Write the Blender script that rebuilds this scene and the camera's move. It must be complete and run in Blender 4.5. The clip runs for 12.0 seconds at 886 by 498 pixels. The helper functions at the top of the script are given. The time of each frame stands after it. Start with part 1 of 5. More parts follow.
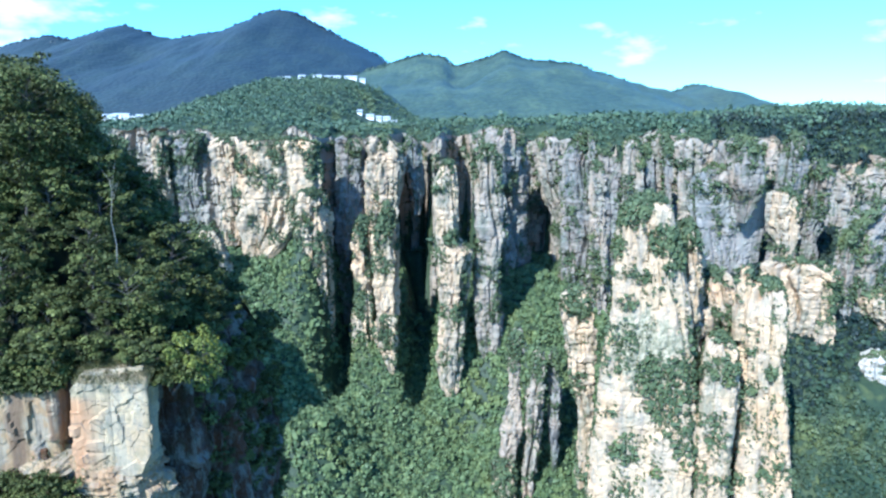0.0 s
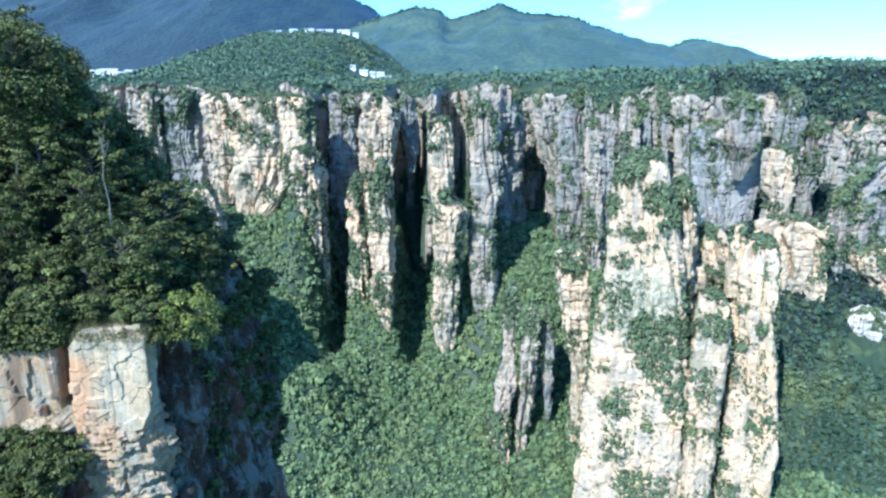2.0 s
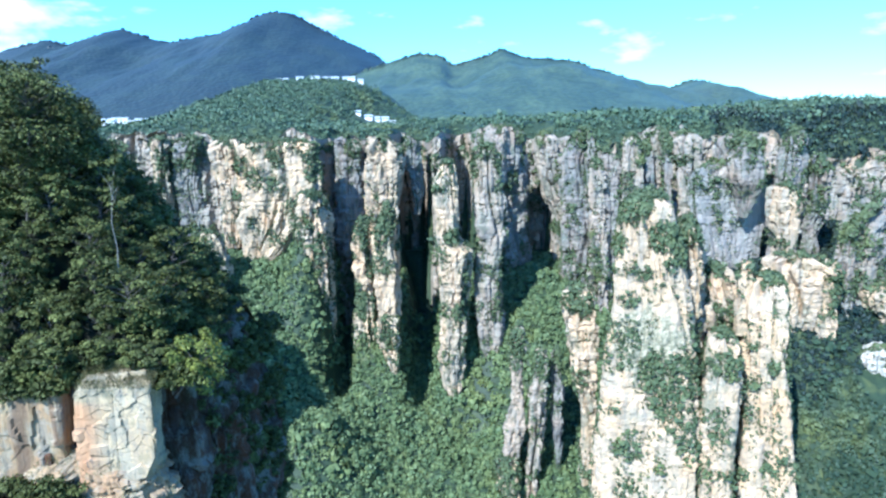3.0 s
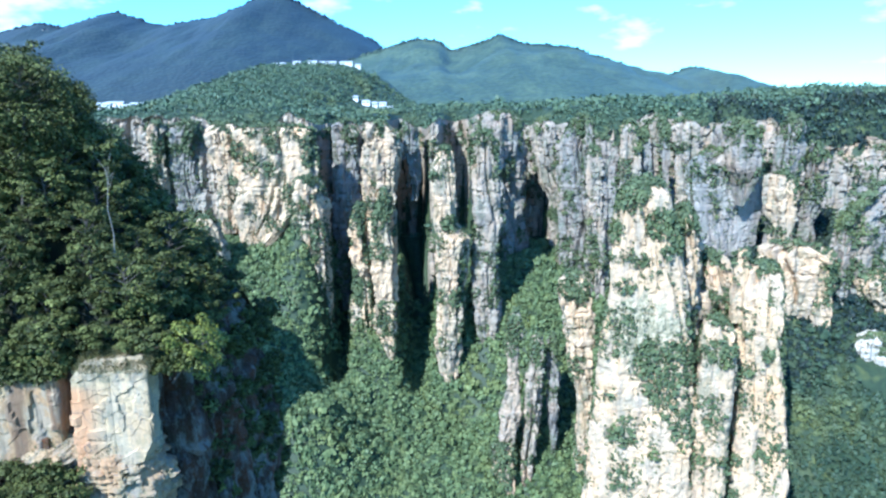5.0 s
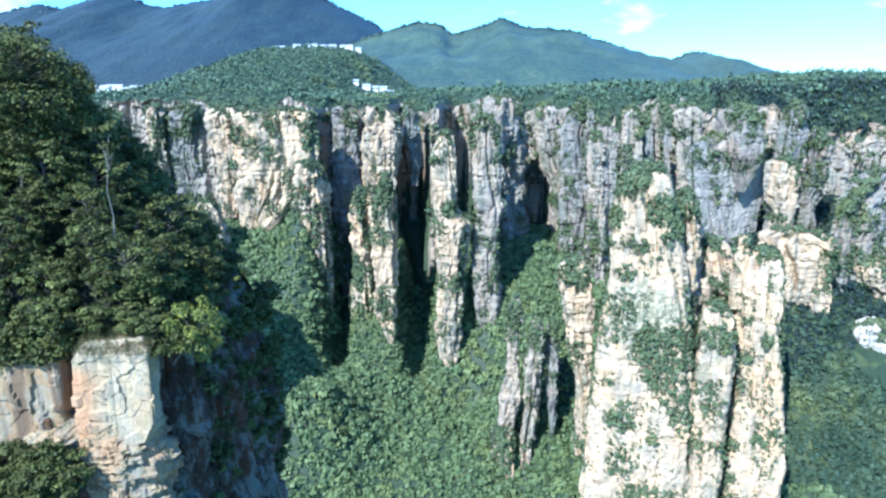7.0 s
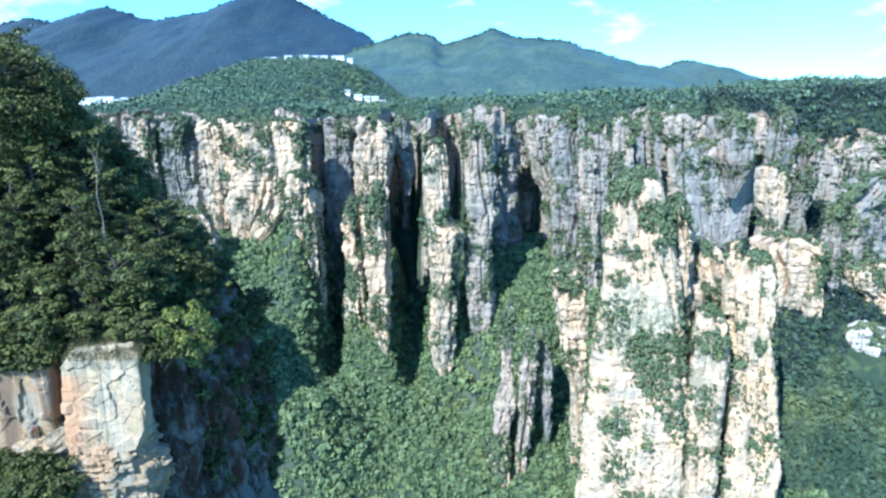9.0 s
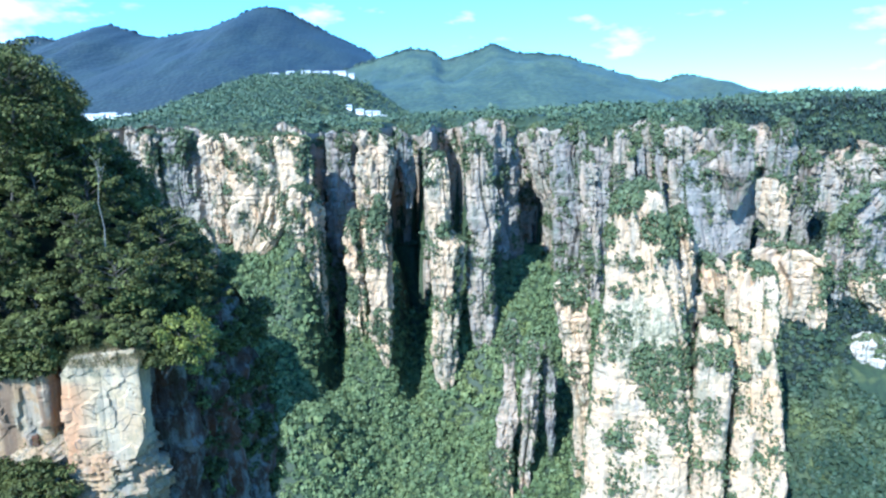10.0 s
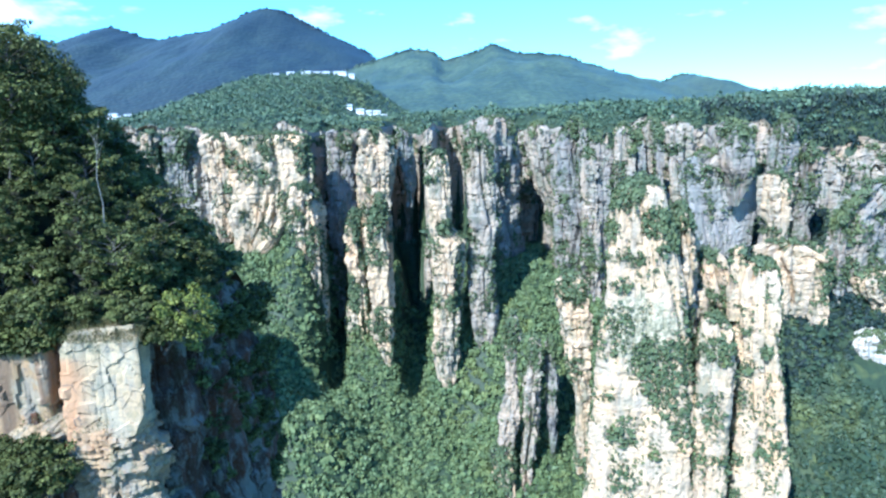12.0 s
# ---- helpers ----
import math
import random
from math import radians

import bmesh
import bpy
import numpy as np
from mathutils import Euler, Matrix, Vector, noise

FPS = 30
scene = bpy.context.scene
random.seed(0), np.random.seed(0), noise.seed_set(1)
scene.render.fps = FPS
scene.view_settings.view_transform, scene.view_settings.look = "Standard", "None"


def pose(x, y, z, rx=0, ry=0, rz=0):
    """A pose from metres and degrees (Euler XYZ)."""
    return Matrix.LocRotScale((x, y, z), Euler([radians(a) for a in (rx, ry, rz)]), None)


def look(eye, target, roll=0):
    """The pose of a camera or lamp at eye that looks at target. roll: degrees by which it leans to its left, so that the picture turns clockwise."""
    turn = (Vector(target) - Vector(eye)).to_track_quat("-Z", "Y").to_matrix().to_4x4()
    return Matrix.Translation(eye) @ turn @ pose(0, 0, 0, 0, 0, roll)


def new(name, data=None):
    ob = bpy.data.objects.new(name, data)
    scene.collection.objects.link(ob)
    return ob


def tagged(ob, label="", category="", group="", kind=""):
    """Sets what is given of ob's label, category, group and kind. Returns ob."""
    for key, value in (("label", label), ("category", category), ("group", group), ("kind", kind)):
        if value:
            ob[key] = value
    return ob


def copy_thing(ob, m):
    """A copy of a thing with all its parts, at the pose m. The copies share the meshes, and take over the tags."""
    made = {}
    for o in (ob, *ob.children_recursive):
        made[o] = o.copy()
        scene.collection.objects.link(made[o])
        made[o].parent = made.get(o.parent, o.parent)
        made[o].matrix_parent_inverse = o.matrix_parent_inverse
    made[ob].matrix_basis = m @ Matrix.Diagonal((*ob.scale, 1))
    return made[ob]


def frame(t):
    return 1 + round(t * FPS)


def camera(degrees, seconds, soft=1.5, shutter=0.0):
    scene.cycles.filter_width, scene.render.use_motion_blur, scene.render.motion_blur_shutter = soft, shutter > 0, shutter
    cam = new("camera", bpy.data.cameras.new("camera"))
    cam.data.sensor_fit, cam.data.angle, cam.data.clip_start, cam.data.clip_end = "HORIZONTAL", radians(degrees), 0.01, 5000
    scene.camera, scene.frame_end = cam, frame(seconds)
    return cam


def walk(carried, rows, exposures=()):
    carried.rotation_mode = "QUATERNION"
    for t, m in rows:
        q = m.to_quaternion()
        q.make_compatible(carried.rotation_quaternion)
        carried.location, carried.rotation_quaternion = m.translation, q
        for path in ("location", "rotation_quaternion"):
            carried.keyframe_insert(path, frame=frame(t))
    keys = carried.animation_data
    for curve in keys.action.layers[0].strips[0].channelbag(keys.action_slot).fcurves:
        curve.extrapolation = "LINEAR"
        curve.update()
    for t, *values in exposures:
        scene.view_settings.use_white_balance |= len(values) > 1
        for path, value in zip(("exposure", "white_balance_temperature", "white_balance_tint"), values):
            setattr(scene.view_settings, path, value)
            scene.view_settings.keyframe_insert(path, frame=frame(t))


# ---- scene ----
cam = camera(69.2, 12.0, soft=2.4)
PATH = [
    (0.0, pose(-0.00, 0, 0.00, 79.00, -0.00, -0.00)),
    (0.5, pose(-0.03, 0, 0.04, 78.29, 0.03, -0.11)),
    (1.0, pose(-0.00, 0, 0.07, 76.97, 0.13, -0.28)),
    (1.5, pose(0.02, 0, 0.06, 75.69, 0.01, -0.46)),
    (2.0, pose(0.02, 0, 0.06, 75.25, -0.01, -0.44)),
    (2.5, pose(0.03, 0, 0.02, 74.14, 0.04, -0.67)),
    (3.0, pose(-0.02, 0, 0.02, 78.95, 0.84, -0.11)),
    (5.0, pose(-0.01, 0, 0.05, 77.74, 0.52, -0.31)),
    (5.5, pose(-0.01, 0, -0.02, 77.63, 0.51, -0.29)),
    (6.0, pose(-0.00, 0, -0.05, 77.89, 0.68, -0.15)),
    (6.5, pose(0.00, 0, -0.10, 78.01, 0.55, -0.11)),
    (7.0, pose(0.02, 0, -0.15, 76.43, 0.29, -0.23)),
    (7.2, pose(0.02, 0, -0.20, 75.24, 0.20, -0.32)),
    (8.8, pose(0.06, 0, -0.87, 76.33, 0.48, -1.04)),
    (9.0, pose(0.06, 0, -1.04, 77.30, 0.73, -0.96)),
    (9.5, pose(0.02, 0, -1.42, 78.11, 0.81, -0.89)),
    (10.0, pose(0.06, 0, -1.98, 78.58, 1.01, -0.86)),
    (10.5, pose(-0.00, 0, -2.49, 78.53, 0.84, -0.81)),
    (11.0, pose(0.02, 0, -3.19, 78.43, 0.93, -0.86)),
    (11.5, pose(-0.01, 0, -3.96, 78.03, 1.02, -1.02)),
    (12.0, pose(-0.03, 0, -4.79, 78.72, 1.29, -0.83)),
]
walk(cam, PATH, exposures=[(0.0, 1.30, 4650, 6), (1.0, 1.24, 4650, 6), (2.0, 1.34, 4650, 6), (3.0, 1.38, 4650, 6), (12.0, 1.44, 4650, 6)])

# ---- sky and sun ----
SUN_AZ, SUN_EL = radians(215), radians(43)      # clockwise from +y: behind the camera, to its left
world = bpy.data.worlds.new("sky")
scene.world = world
world.use_nodes = True
wn, wl = world.node_tree.nodes, world.node_tree.links
wn.clear()
sky = wn.new("ShaderNodeTexSky")
sky.sky_type, sky.sun_disc = "NISHITA", False
sky.sun_elevation, sky.sun_rotation = SUN_EL, SUN_AZ
sky.altitude, sky.air_density, sky.dust_density, sky.ozone_density = 900, 1.5, 0.15, 3.0
tc = wn.new("ShaderNodeTexCoord")
mp = wn.new("ShaderNodeMapping")
mp.inputs["Scale"].default_value = (1.0, 1.0, 2.6)
mp.inputs["Rotation"].default_value = (0.0, radians(20), 0.0)
cn = wn.new("ShaderNodeTexNoise")
cn.inputs["Scale"].default_value, cn.inputs["Detail"].default_value, cn.inputs["Roughness"].default_value = 6.5, 5.0, 0.55
cr = wn.new("ShaderNodeValToRGB")
cr.color_ramp.elements[0].position, cr.color_ramp.elements[1].position = 0.60, 0.90
cm = wn.new("ShaderNodeMixRGB")
cm.inputs["Color2"].default_value = (9.5, 9.8, 10.2, 1)
bg = wn.new("ShaderNodeBackground")
bg.inputs["Strength"].default_value = 0.122
wo = wn.new("ShaderNodeOutputWorld")
wl.new(tc.outputs["Generated"], mp.inputs["Vector"])
wl.new(mp.outputs["Vector"], cn.inputs["Vector"])
# a bank of cloud over the western mountain
sx_ = wn.new("ShaderNodeSeparateXYZ")
wl.new(tc.outputs["Generated"], sx_.inputs[0])
bank = wn.new("ShaderNodeMapRange")
bank.inputs["From Min"].default_value, bank.inputs["From Max"].default_value = -0.28, -0.52
bank.inputs["To Max"].default_value = 0.15
wl.new(sx_.outputs["X"], bank.inputs["Value"])
both = wn.new("ShaderNodeMath")
wl.new(cn.outputs["Fac"], both.inputs[0])
wl.new(bank.outputs[0], both.inputs[1])
wl.new(both.outputs[0], cr.inputs["Fac"])
wl.new(cr.outputs["Color"], cm.inputs["Fac"])
ct_ = wn.new("ShaderNodeMixRGB")
ct_.blend_type = "MULTIPLY"
ct_.inputs["Fac"].default_value = 1.0
# the air is bluer towards the horizon than overhead
low_ = wn.new("ShaderNodeMapRange")
low_.inputs["From Min"].default_value, low_.inputs["From Max"].default_value = 0.0, 0.30
hue_ = wn.new("ShaderNodeMixRGB")
hue_.inputs["Color1"].default_value, hue_.inputs["Color2"].default_value = (0.46, 0.82, 1.12, 1), (0.66, 0.97, 1.22, 1)
wl.new(sx_.outputs["Z"], low_.inputs["Value"])
wl.new(low_.outputs[0], hue_.inputs["Fac"])
wl.new(hue_.outputs["Color"], ct_.inputs["Color2"])
wl.new(sky.outputs["Color"], ct_.inputs["Color1"])
wl.new(ct_.outputs["Color"], cm.inputs["Color1"])
wl.new(cm.outputs["Color"], bg.inputs["Color"])
wl.new(bg.outputs["Background"], wo.inputs["Surface"])

sun_dir = Vector((math.sin(SUN_AZ) * math.cos(SUN_EL), math.cos(SUN_AZ) * math.cos(SUN_EL), math.sin(SUN_EL)))
sun = new("sun", bpy.data.lights.new("sun", "SUN"))
sun.data.energy, sun.data.angle, sun.data.color = 4.9, radians(0.53), (1.0, 0.895, 0.74)
sun.matrix_basis = look(sun_dir * 900, (0, 0, 0))


# ---- materials ----
def material(name, rough=0.8, spec=0.3):
    m = bpy.data.materials.new(name)
    m.use_nodes = True
    n, l = m.node_tree.nodes, m.node_tree.links
    b = n["Principled BSDF"]
    b.inputs["Roughness"].default_value = rough
    b.inputs["Specular IOR Level"].default_value = spec
    return m, n, l, b


def texture_noise(n, l, vec, scale, stretch=(1, 1, 1), detail=4.0, rough=0.55):
    mpn = n.new("ShaderNodeMapping")
    mpn.inputs["Scale"].default_value = stretch
    t = n.new("ShaderNodeTexNoise")
    t.inputs["Scale"].default_value, t.inputs["Detail"].default_value, t.inputs["Roughness"].default_value = scale, detail, rough
    l.new(vec, mpn.inputs["Vector"])
    l.new(mpn.outputs["Vector"], t.inputs["Vector"])
    return t.outputs["Fac"]


def ramp(n, l, fac, a, b):
    r = n.new("ShaderNodeMapRange")
    r.inputs["From Min"].default_value, r.inputs["From Max"].default_value = a, b
    l.new(fac, r.inputs["Value"])
    return r.outputs["Result"]


def mix(n, l, fac, c1, c2, mode="MIX"):
    m = n.new("ShaderNodeMixRGB")
    m.blend_type = mode
    for sock, c in (("Fac", fac), ("Color1", c1), ("Color2", c2)):
        if isinstance(c, bpy.types.NodeSocket):
            l.new(c, m.inputs[sock])
        else:
            m.inputs[sock].default_value = c if sock == "Fac" else (*c, 1)
    return m.outputs["Color"]


def rock_material(name, k, pale, grey, rust, moss=0.35):
    """Weathered sandstone; k: 1 for far cliffs, larger for rock seen close by."""
    m, n, l, b = material(name, 0.92, 0.15)
    p = n.new("ShaderNodeNewGeometry").outputs["Position"]
    big = texture_noise(n, l, p, 0.022 * k, detail=3)
    tone = texture_noise(n, l, p, 0.07 * k, (1, 1, 0.7), 5)
    streak = texture_noise(n, l, p, 0.22 * k, (1, 1, 0.16), 5, 0.65)
    bed = texture_noise(n, l, p, 0.42 * k, (0.30, 0.30, 1), 5, 0.7)
    fine = texture_noise(n, l, p, 0.9 * k, (1, 1, 0.8), 6, 0.7)
    joint = texture_noise(n, l, p, 0.34 * k, (1, 1, 0.10), 3, 0.6)
    mossn = texture_noise(n, l, p, 0.12 * k, (1, 1, 0.6), 6, 0.7)
    c = mix(n, l, ramp(n, l, tone, 0.44, 0.66), pale, grey)
    c = mix(n, l, ramp(n, l, big, 0.54, 0.70), c, rust)
    iron = texture_noise(n, l, p, 0.055 * k, (1, 1, 0.35), 4, 0.6)
    c = mix(n, l, ramp(n, l, iron, 0.50, 0.66), c, mix(n, l, 0.45, c, rust))
    lich = texture_noise(n, l, p, 0.10 * k, (1, 1, 0.55), 7, 0.75)
    c = mix(n, l, ramp(n, l, lich, 0.49, 0.55), c, mix(n, l, 0.42, c, (0.24, 0.24, 0.195)))
    c = mix(n, l, ramp(n, l, streak, 0.52, 0.70), c, mix(n, l, 0.40, c, (0.12, 0.12, 0.12)))
    c = mix(n, l, ramp(n, l, bed, 0.63, 0.67), c, mix(n, l, 0.52, c, (0.09, 0.085, 0.08)))
    c = mix(n, l, ramp(n, l, fine, 0.30, 0.55), mix(n, l, 0.35, c, (0.12, 0.11, 0.10)), c)
    c = mix(n, l, ramp(n, l, joint, 0.64, 0.69), c, mix(n, l, 0.24, c, (0.08, 0.078, 0.074)))
    mf = n.new("ShaderNodeMath")
    mf.operation = "MULTIPLY"
    mf.inputs[1].default_value = moss
    l.new(ramp(n, l, mossn, 0.53, 0.57), mf.inputs[0])
    c = mix(n, l, mf.outputs[0], c, (0.055, 0.085, 0.045))
    l.new(c, b.inputs["Base Color"])
    add = n.new("ShaderNodeMath")
    add.operation = "ADD"
    l.new(fine, add.inputs[0])
    l.new(bed, add.inputs[1])
    bump = n.new("ShaderNodeBump")
    bump.inputs["Strength"].default_value, bump.inputs["Distance"].default_value = 0.55, 1.0 / k
    l.new(add.outputs[0], bump.inputs["Height"])
    l.new(bump.outputs["Normal"], b.inputs["Normal"])
    return m


def leaf_material(name, dark, mid, light, k=0.12, warm=(0.14, 0.15, 0.04), haze_glow=None):
    m, n, l, b = material(name, 0.62, 0.25)
    g = n.new("ShaderNodeNewGeometry")
    p = g.outputs["Position"]
    patch = texture_noise(n, l, p, k, detail=3)
    broad = texture_noise(n, l, p, k * 0.22, detail=2)
    lump = texture_noise(n, l, p, k * 2.2, detail=2)
    vary = n.new("ShaderNodeMath")
    vary.operation, vary.inputs[1].default_value, vary.inputs[2].default_value = "MULTIPLY_ADD", 0.35, 0.0
    l.new(g.outputs["Random Per Island"], vary.inputs[0])
    l.new(ramp(n, l, lump, 0.36, 0.80), vary.inputs[2])
    vary.use_clamp = True
    c = mix(n, l, vary.outputs[0], dark, mid)
    c = mix(n, l, ramp(n, l, patch, 0.42, 0.66), c, mix(n, l, vary.outputs[0], mid, light))
    c = mix(n, l, ramp(n, l, broad, 0.56, 0.74), c, mix(n, l, 0.5, c, warm))
    # far canopy only: colour darkened between the crown cells
    if haze_glow:
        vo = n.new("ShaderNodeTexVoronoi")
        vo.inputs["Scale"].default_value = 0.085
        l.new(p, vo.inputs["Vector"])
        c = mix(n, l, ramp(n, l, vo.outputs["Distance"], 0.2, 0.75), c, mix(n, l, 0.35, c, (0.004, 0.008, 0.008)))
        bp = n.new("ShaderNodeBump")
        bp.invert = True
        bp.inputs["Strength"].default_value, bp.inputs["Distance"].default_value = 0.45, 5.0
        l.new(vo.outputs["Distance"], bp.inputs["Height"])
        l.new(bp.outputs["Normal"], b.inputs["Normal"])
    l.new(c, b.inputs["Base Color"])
    # distance haze, painted on as a faint blue emission
    if haze_glow:
        b.inputs["Emission Color"].default_value = (*haze_glow[:3], 1)
        b.inputs["Emission Strength"].default_value = haze_glow[3]
    return m


PALE, GREY, RUST = (0.485, 0.345, 0.205), (0.375, 0.290, 0.192), (0.50, 0.320, 0.172)
MAT_ROCK = rock_material("sandstone", 1.0, PALE, GREY, RUST)
# grey weathered stone, taken darker to stand in for shade as well
MAT_GREYSHADE = rock_material("grey_shade_sandstone", 1.0, (0.225, 0.195, 0.160), (0.135, 0.128, 0.118), (0.27, 0.198, 0.135), 0.4)
MAT_SMOOTH = rock_material("smooth_sandstone", 1.0, (0.285, 0.252, 0.212), (0.225, 0.207, 0.184), (0.31, 0.25, 0.19), 0.08)
MAT_WEATHERED = rock_material("weathered_sandstone", 1.0, (0.33, 0.262, 0.190), (0.235, 0.200, 0.156), (0.35, 0.245, 0.150), 0.35)
MAT_ORANGE = rock_material("orange_sandstone", 1.0, (0.53, 0.375, 0.220), (0.46, 0.34, 0.208), (0.55, 0.35, 0.185), 0.15)
MAT_BOULDER = rock_material("white_sandstone", 1.0, (0.50, 0.45, 0.375), (0.42, 0.385, 0.33), (0.50, 0.42, 0.32), 0.1)
MAT_LICHEN = rock_material("lichen_sandstone", 1.0, (0.50, 0.355, 0.212), (0.43, 0.325, 0.205), (0.52, 0.335, 0.180), 0.15)
# a ragged field of grey-green lichen across the middle of the pillar
_n, _l = MAT_LICHEN.node_tree.nodes, MAT_LICHEN.node_tree.links
_b = next(q for q in _n if q.type == "BSDF_PRINCIPLED")
_p = _n.new("ShaderNodeNewGeometry").outputs["Position"]
_o = _n.new("ShaderNodeVectorMath")
_o.operation, _o.inputs[1].default_value = "SUBTRACT", (104.0, 306.0, -114.0)
_l.new(_p, _o.inputs[0])
_k = _n.new("ShaderNodeVectorMath")
_k.operation, _k.inputs[1].default_value = "MULTIPLY", (1 / 19.0, 0.0, 1 / 22.0)
_l.new(_o.outputs[0], _k.inputs[0])
_d = _n.new("ShaderNodeVectorMath")
_d.operation = "LENGTH"
_l.new(_k.outputs[0], _d.inputs[0])
_w = _n.new("ShaderNodeMath")
_w.operation, _w.inputs[1].default_value = "MULTIPLY_ADD", 2.2
_l.new(texture_noise(_n, _l, _p, 0.16, (1, 1, 0.8), 6, 0.65), _w.inputs[0])
_l.new(_d.outputs["Value"], _w.inputs[2])
_g = mix(_n, _l, ramp(_n, _l, texture_noise(_n, _l, _p, 0.5, (1, 1, 0.7), 5, 0.7), 0.42, 0.58), (0.36, 0.31, 0.205), (0.19, 0.175, 0.11))
_l.new(mix(_n, _l, ramp(_n, _l, _w.outputs[0], 2.05, 1.85), _b.inputs["Base Color"].links[0].from_socket, _g), _b.inputs["Base Color"])
MAT_NEAR = rock_material("near_sandstone", 5.0, (0.46, 0.35, 0.205), (0.32, 0.25, 0.15), (0.41, 0.295, 0.165), 0.25)
# an iron stain down one side of the block and thin cracks across it
_n, _l = MAT_NEAR.node_tree.nodes, MAT_NEAR.node_tree.links
_b = next(q for q in _n if q.type == "BSDF_PRINCIPLED")
_p = _n.new("ShaderNodeNewGeometry").outputs["Position"]
_s = _n.new("ShaderNodeSeparateXYZ")
_l.new(_p, _s.inputs[0])
_w = _n.new("ShaderNodeMath")
_w.operation, _w.inputs[1].default_value = "MULTIPLY_ADD", 3.2
_l.new(texture_noise(_n, _l, _p, 0.5, (1, 1, 0.3), 5, 0.6), _w.inputs[0])
_l.new(_s.outputs["X"], _w.inputs[2])
_r = _n.new("ShaderNodeMapRange")
_r.inputs["From Min"].default_value, _r.inputs["From Max"].default_value = -32.4, -34.6
_l.new(_w.outputs[0], _r.inputs["Value"])
_t = _n.new("ShaderNodeMapRange")
_t.inputs["From Min"].default_value, _t.inputs["From Max"].default_value = -26.4, -27.1
_l.new(_s.outputs["Z"], _t.inputs["Value"])
_m = _n.new("ShaderNodeMath")
_m.operation = "MULTIPLY"
_l.new(_r.outputs[0], _m.inputs[0])
_l.new(_t.outputs[0], _m.inputs[1])
_c = mix(_n, _l, _m.outputs[0], _b.inputs["Base Color"].links[0].from_socket, mix(_n, _l, texture_noise(_n, _l, _p, 0.9, (1, 1, 0.4), 4), (0.34, 0.165, 0.07), (0.50, 0.32, 0.18)))
_v = _n.new("ShaderNodeTexVoronoi")
_v.feature = "DISTANCE_TO_EDGE"
_v.inputs["Scale"].default_value = 0.30
_wv = _n.new("ShaderNodeVectorMath")
_wv.operation = "MULTIPLY_ADD"
_wv.inputs[1].default_value = (1.3, 1.3, 1.3)
_l.new(texture_noise(_n, _l, _p, 0.8, detail=5), _wv.inputs[0])
_l.new(_p, _wv.inputs[2])
_l.new(_wv.outputs[0], _v.inputs["Vector"])
_cut = _n.new("ShaderNodeMath")
_cut.operation = "MAXIMUM"
_l.new(ramp(_n, _l, _v.outputs["Distance"], 0.0, 0.016), _cut.inputs[0])
_l.new(ramp(_n, _l, texture_noise(_n, _l, _p, 0.35, detail=3), 0.56, 0.48), _cut.inputs[1])
_c = mix(_n, _l, _cut.outputs[0], (0.13, 0.11, 0.09), _c)
_l.new(_c, _b.inputs["Base Color"])
MAT_BROWN = rock_material("brown_sandstone", 4.0, (0.36, 0.26, 0.135), (0.25, 0.18, 0.095), (0.30, 0.17, 0.08), 0.2)
_n, _l = MAT_BROWN.node_tree.nodes, MAT_BROWN.node_tree.links
_b = next(q for q in _n if q.type == "BSDF_PRINCIPLED")
_p = _n.new("ShaderNodeNewGeometry").outputs["Position"]
_c = mix(_n, _l, ramp(_n, _l, texture_noise(_n, _l, _p, 0.42, (1, 1, 0.10), 5, 0.6), 0.52, 0.60), _b.inputs["Base Color"].links[0].from_socket, mix(_n, _l, 0.75, _b.inputs["Base Color"].links[0].from_socket, (0.11, 0.07, 0.045)))
_l.new(_c, _b.inputs["Base Color"])
MAT_LEDGE = rock_material("bedded_sandstone", 4.5, (0.33, 0.235, 0.125), (0.20, 0.145, 0.085), (0.34, 0.205, 0.10), 0.4)
# shade of the flank put into the stone, near black; rust is its own
MAT_STAINSHADE = rock_material("stain_shade_sandstone", 3.0, (0.042, 0.026, 0.016), (0.024, 0.016, 0.011), (0.14, 0.058, 0.026), 0.12)
MAT_STAINSHADE.node_tree.nodes["Principled BSDF"].inputs["Specular IOR Level"].default_value = 0.03
MAT_FOREST = leaf_material("forest_leaves", (0.050, 0.074, 0.031), (0.094, 0.126, 0.047), (0.150, 0.175, 0.062))
MAT_HILL = leaf_material("hill_leaves", (0.040, 0.064, 0.042), (0.066, 0.100, 0.056), (0.100, 0.136, 0.064), 0.05)
MAT_PINE = leaf_material("pine_needles", (0.022, 0.038, 0.021), (0.036, 0.057, 0.030), (0.056, 0.080, 0.039), 0.08)
# cloud shade over the eastern trees, put into the needle colour
MAT_SHADEPINE = leaf_material("cloud_shade_needles", (0.008, 0.015, 0.013), (0.013, 0.024, 0.019), (0.020, 0.035, 0.025), 0.08)
MAT_SHRUB = leaf_material("shrub_leaves", (0.044, 0.060, 0.028), (0.074, 0.096, 0.042), (0.108, 0.126, 0.052), 0.2)
MAT_NEARLEAF = leaf_material("tree_leaves", (0.016, 0.020, 0.007), (0.060, 0.068, 0.018), (0.150, 0.156, 0.042), 0.45)
MAT_NEARLEAF.node_tree.nodes["Principled BSDF"].inputs["Specular IOR Level"].default_value = 0.12
MAT_YELLOW = leaf_material("yellow_leaves", (0.055, 0.068, 0.012), (0.12, 0.13, 0.018), (0.19, 0.185, 0.025), 0.6)
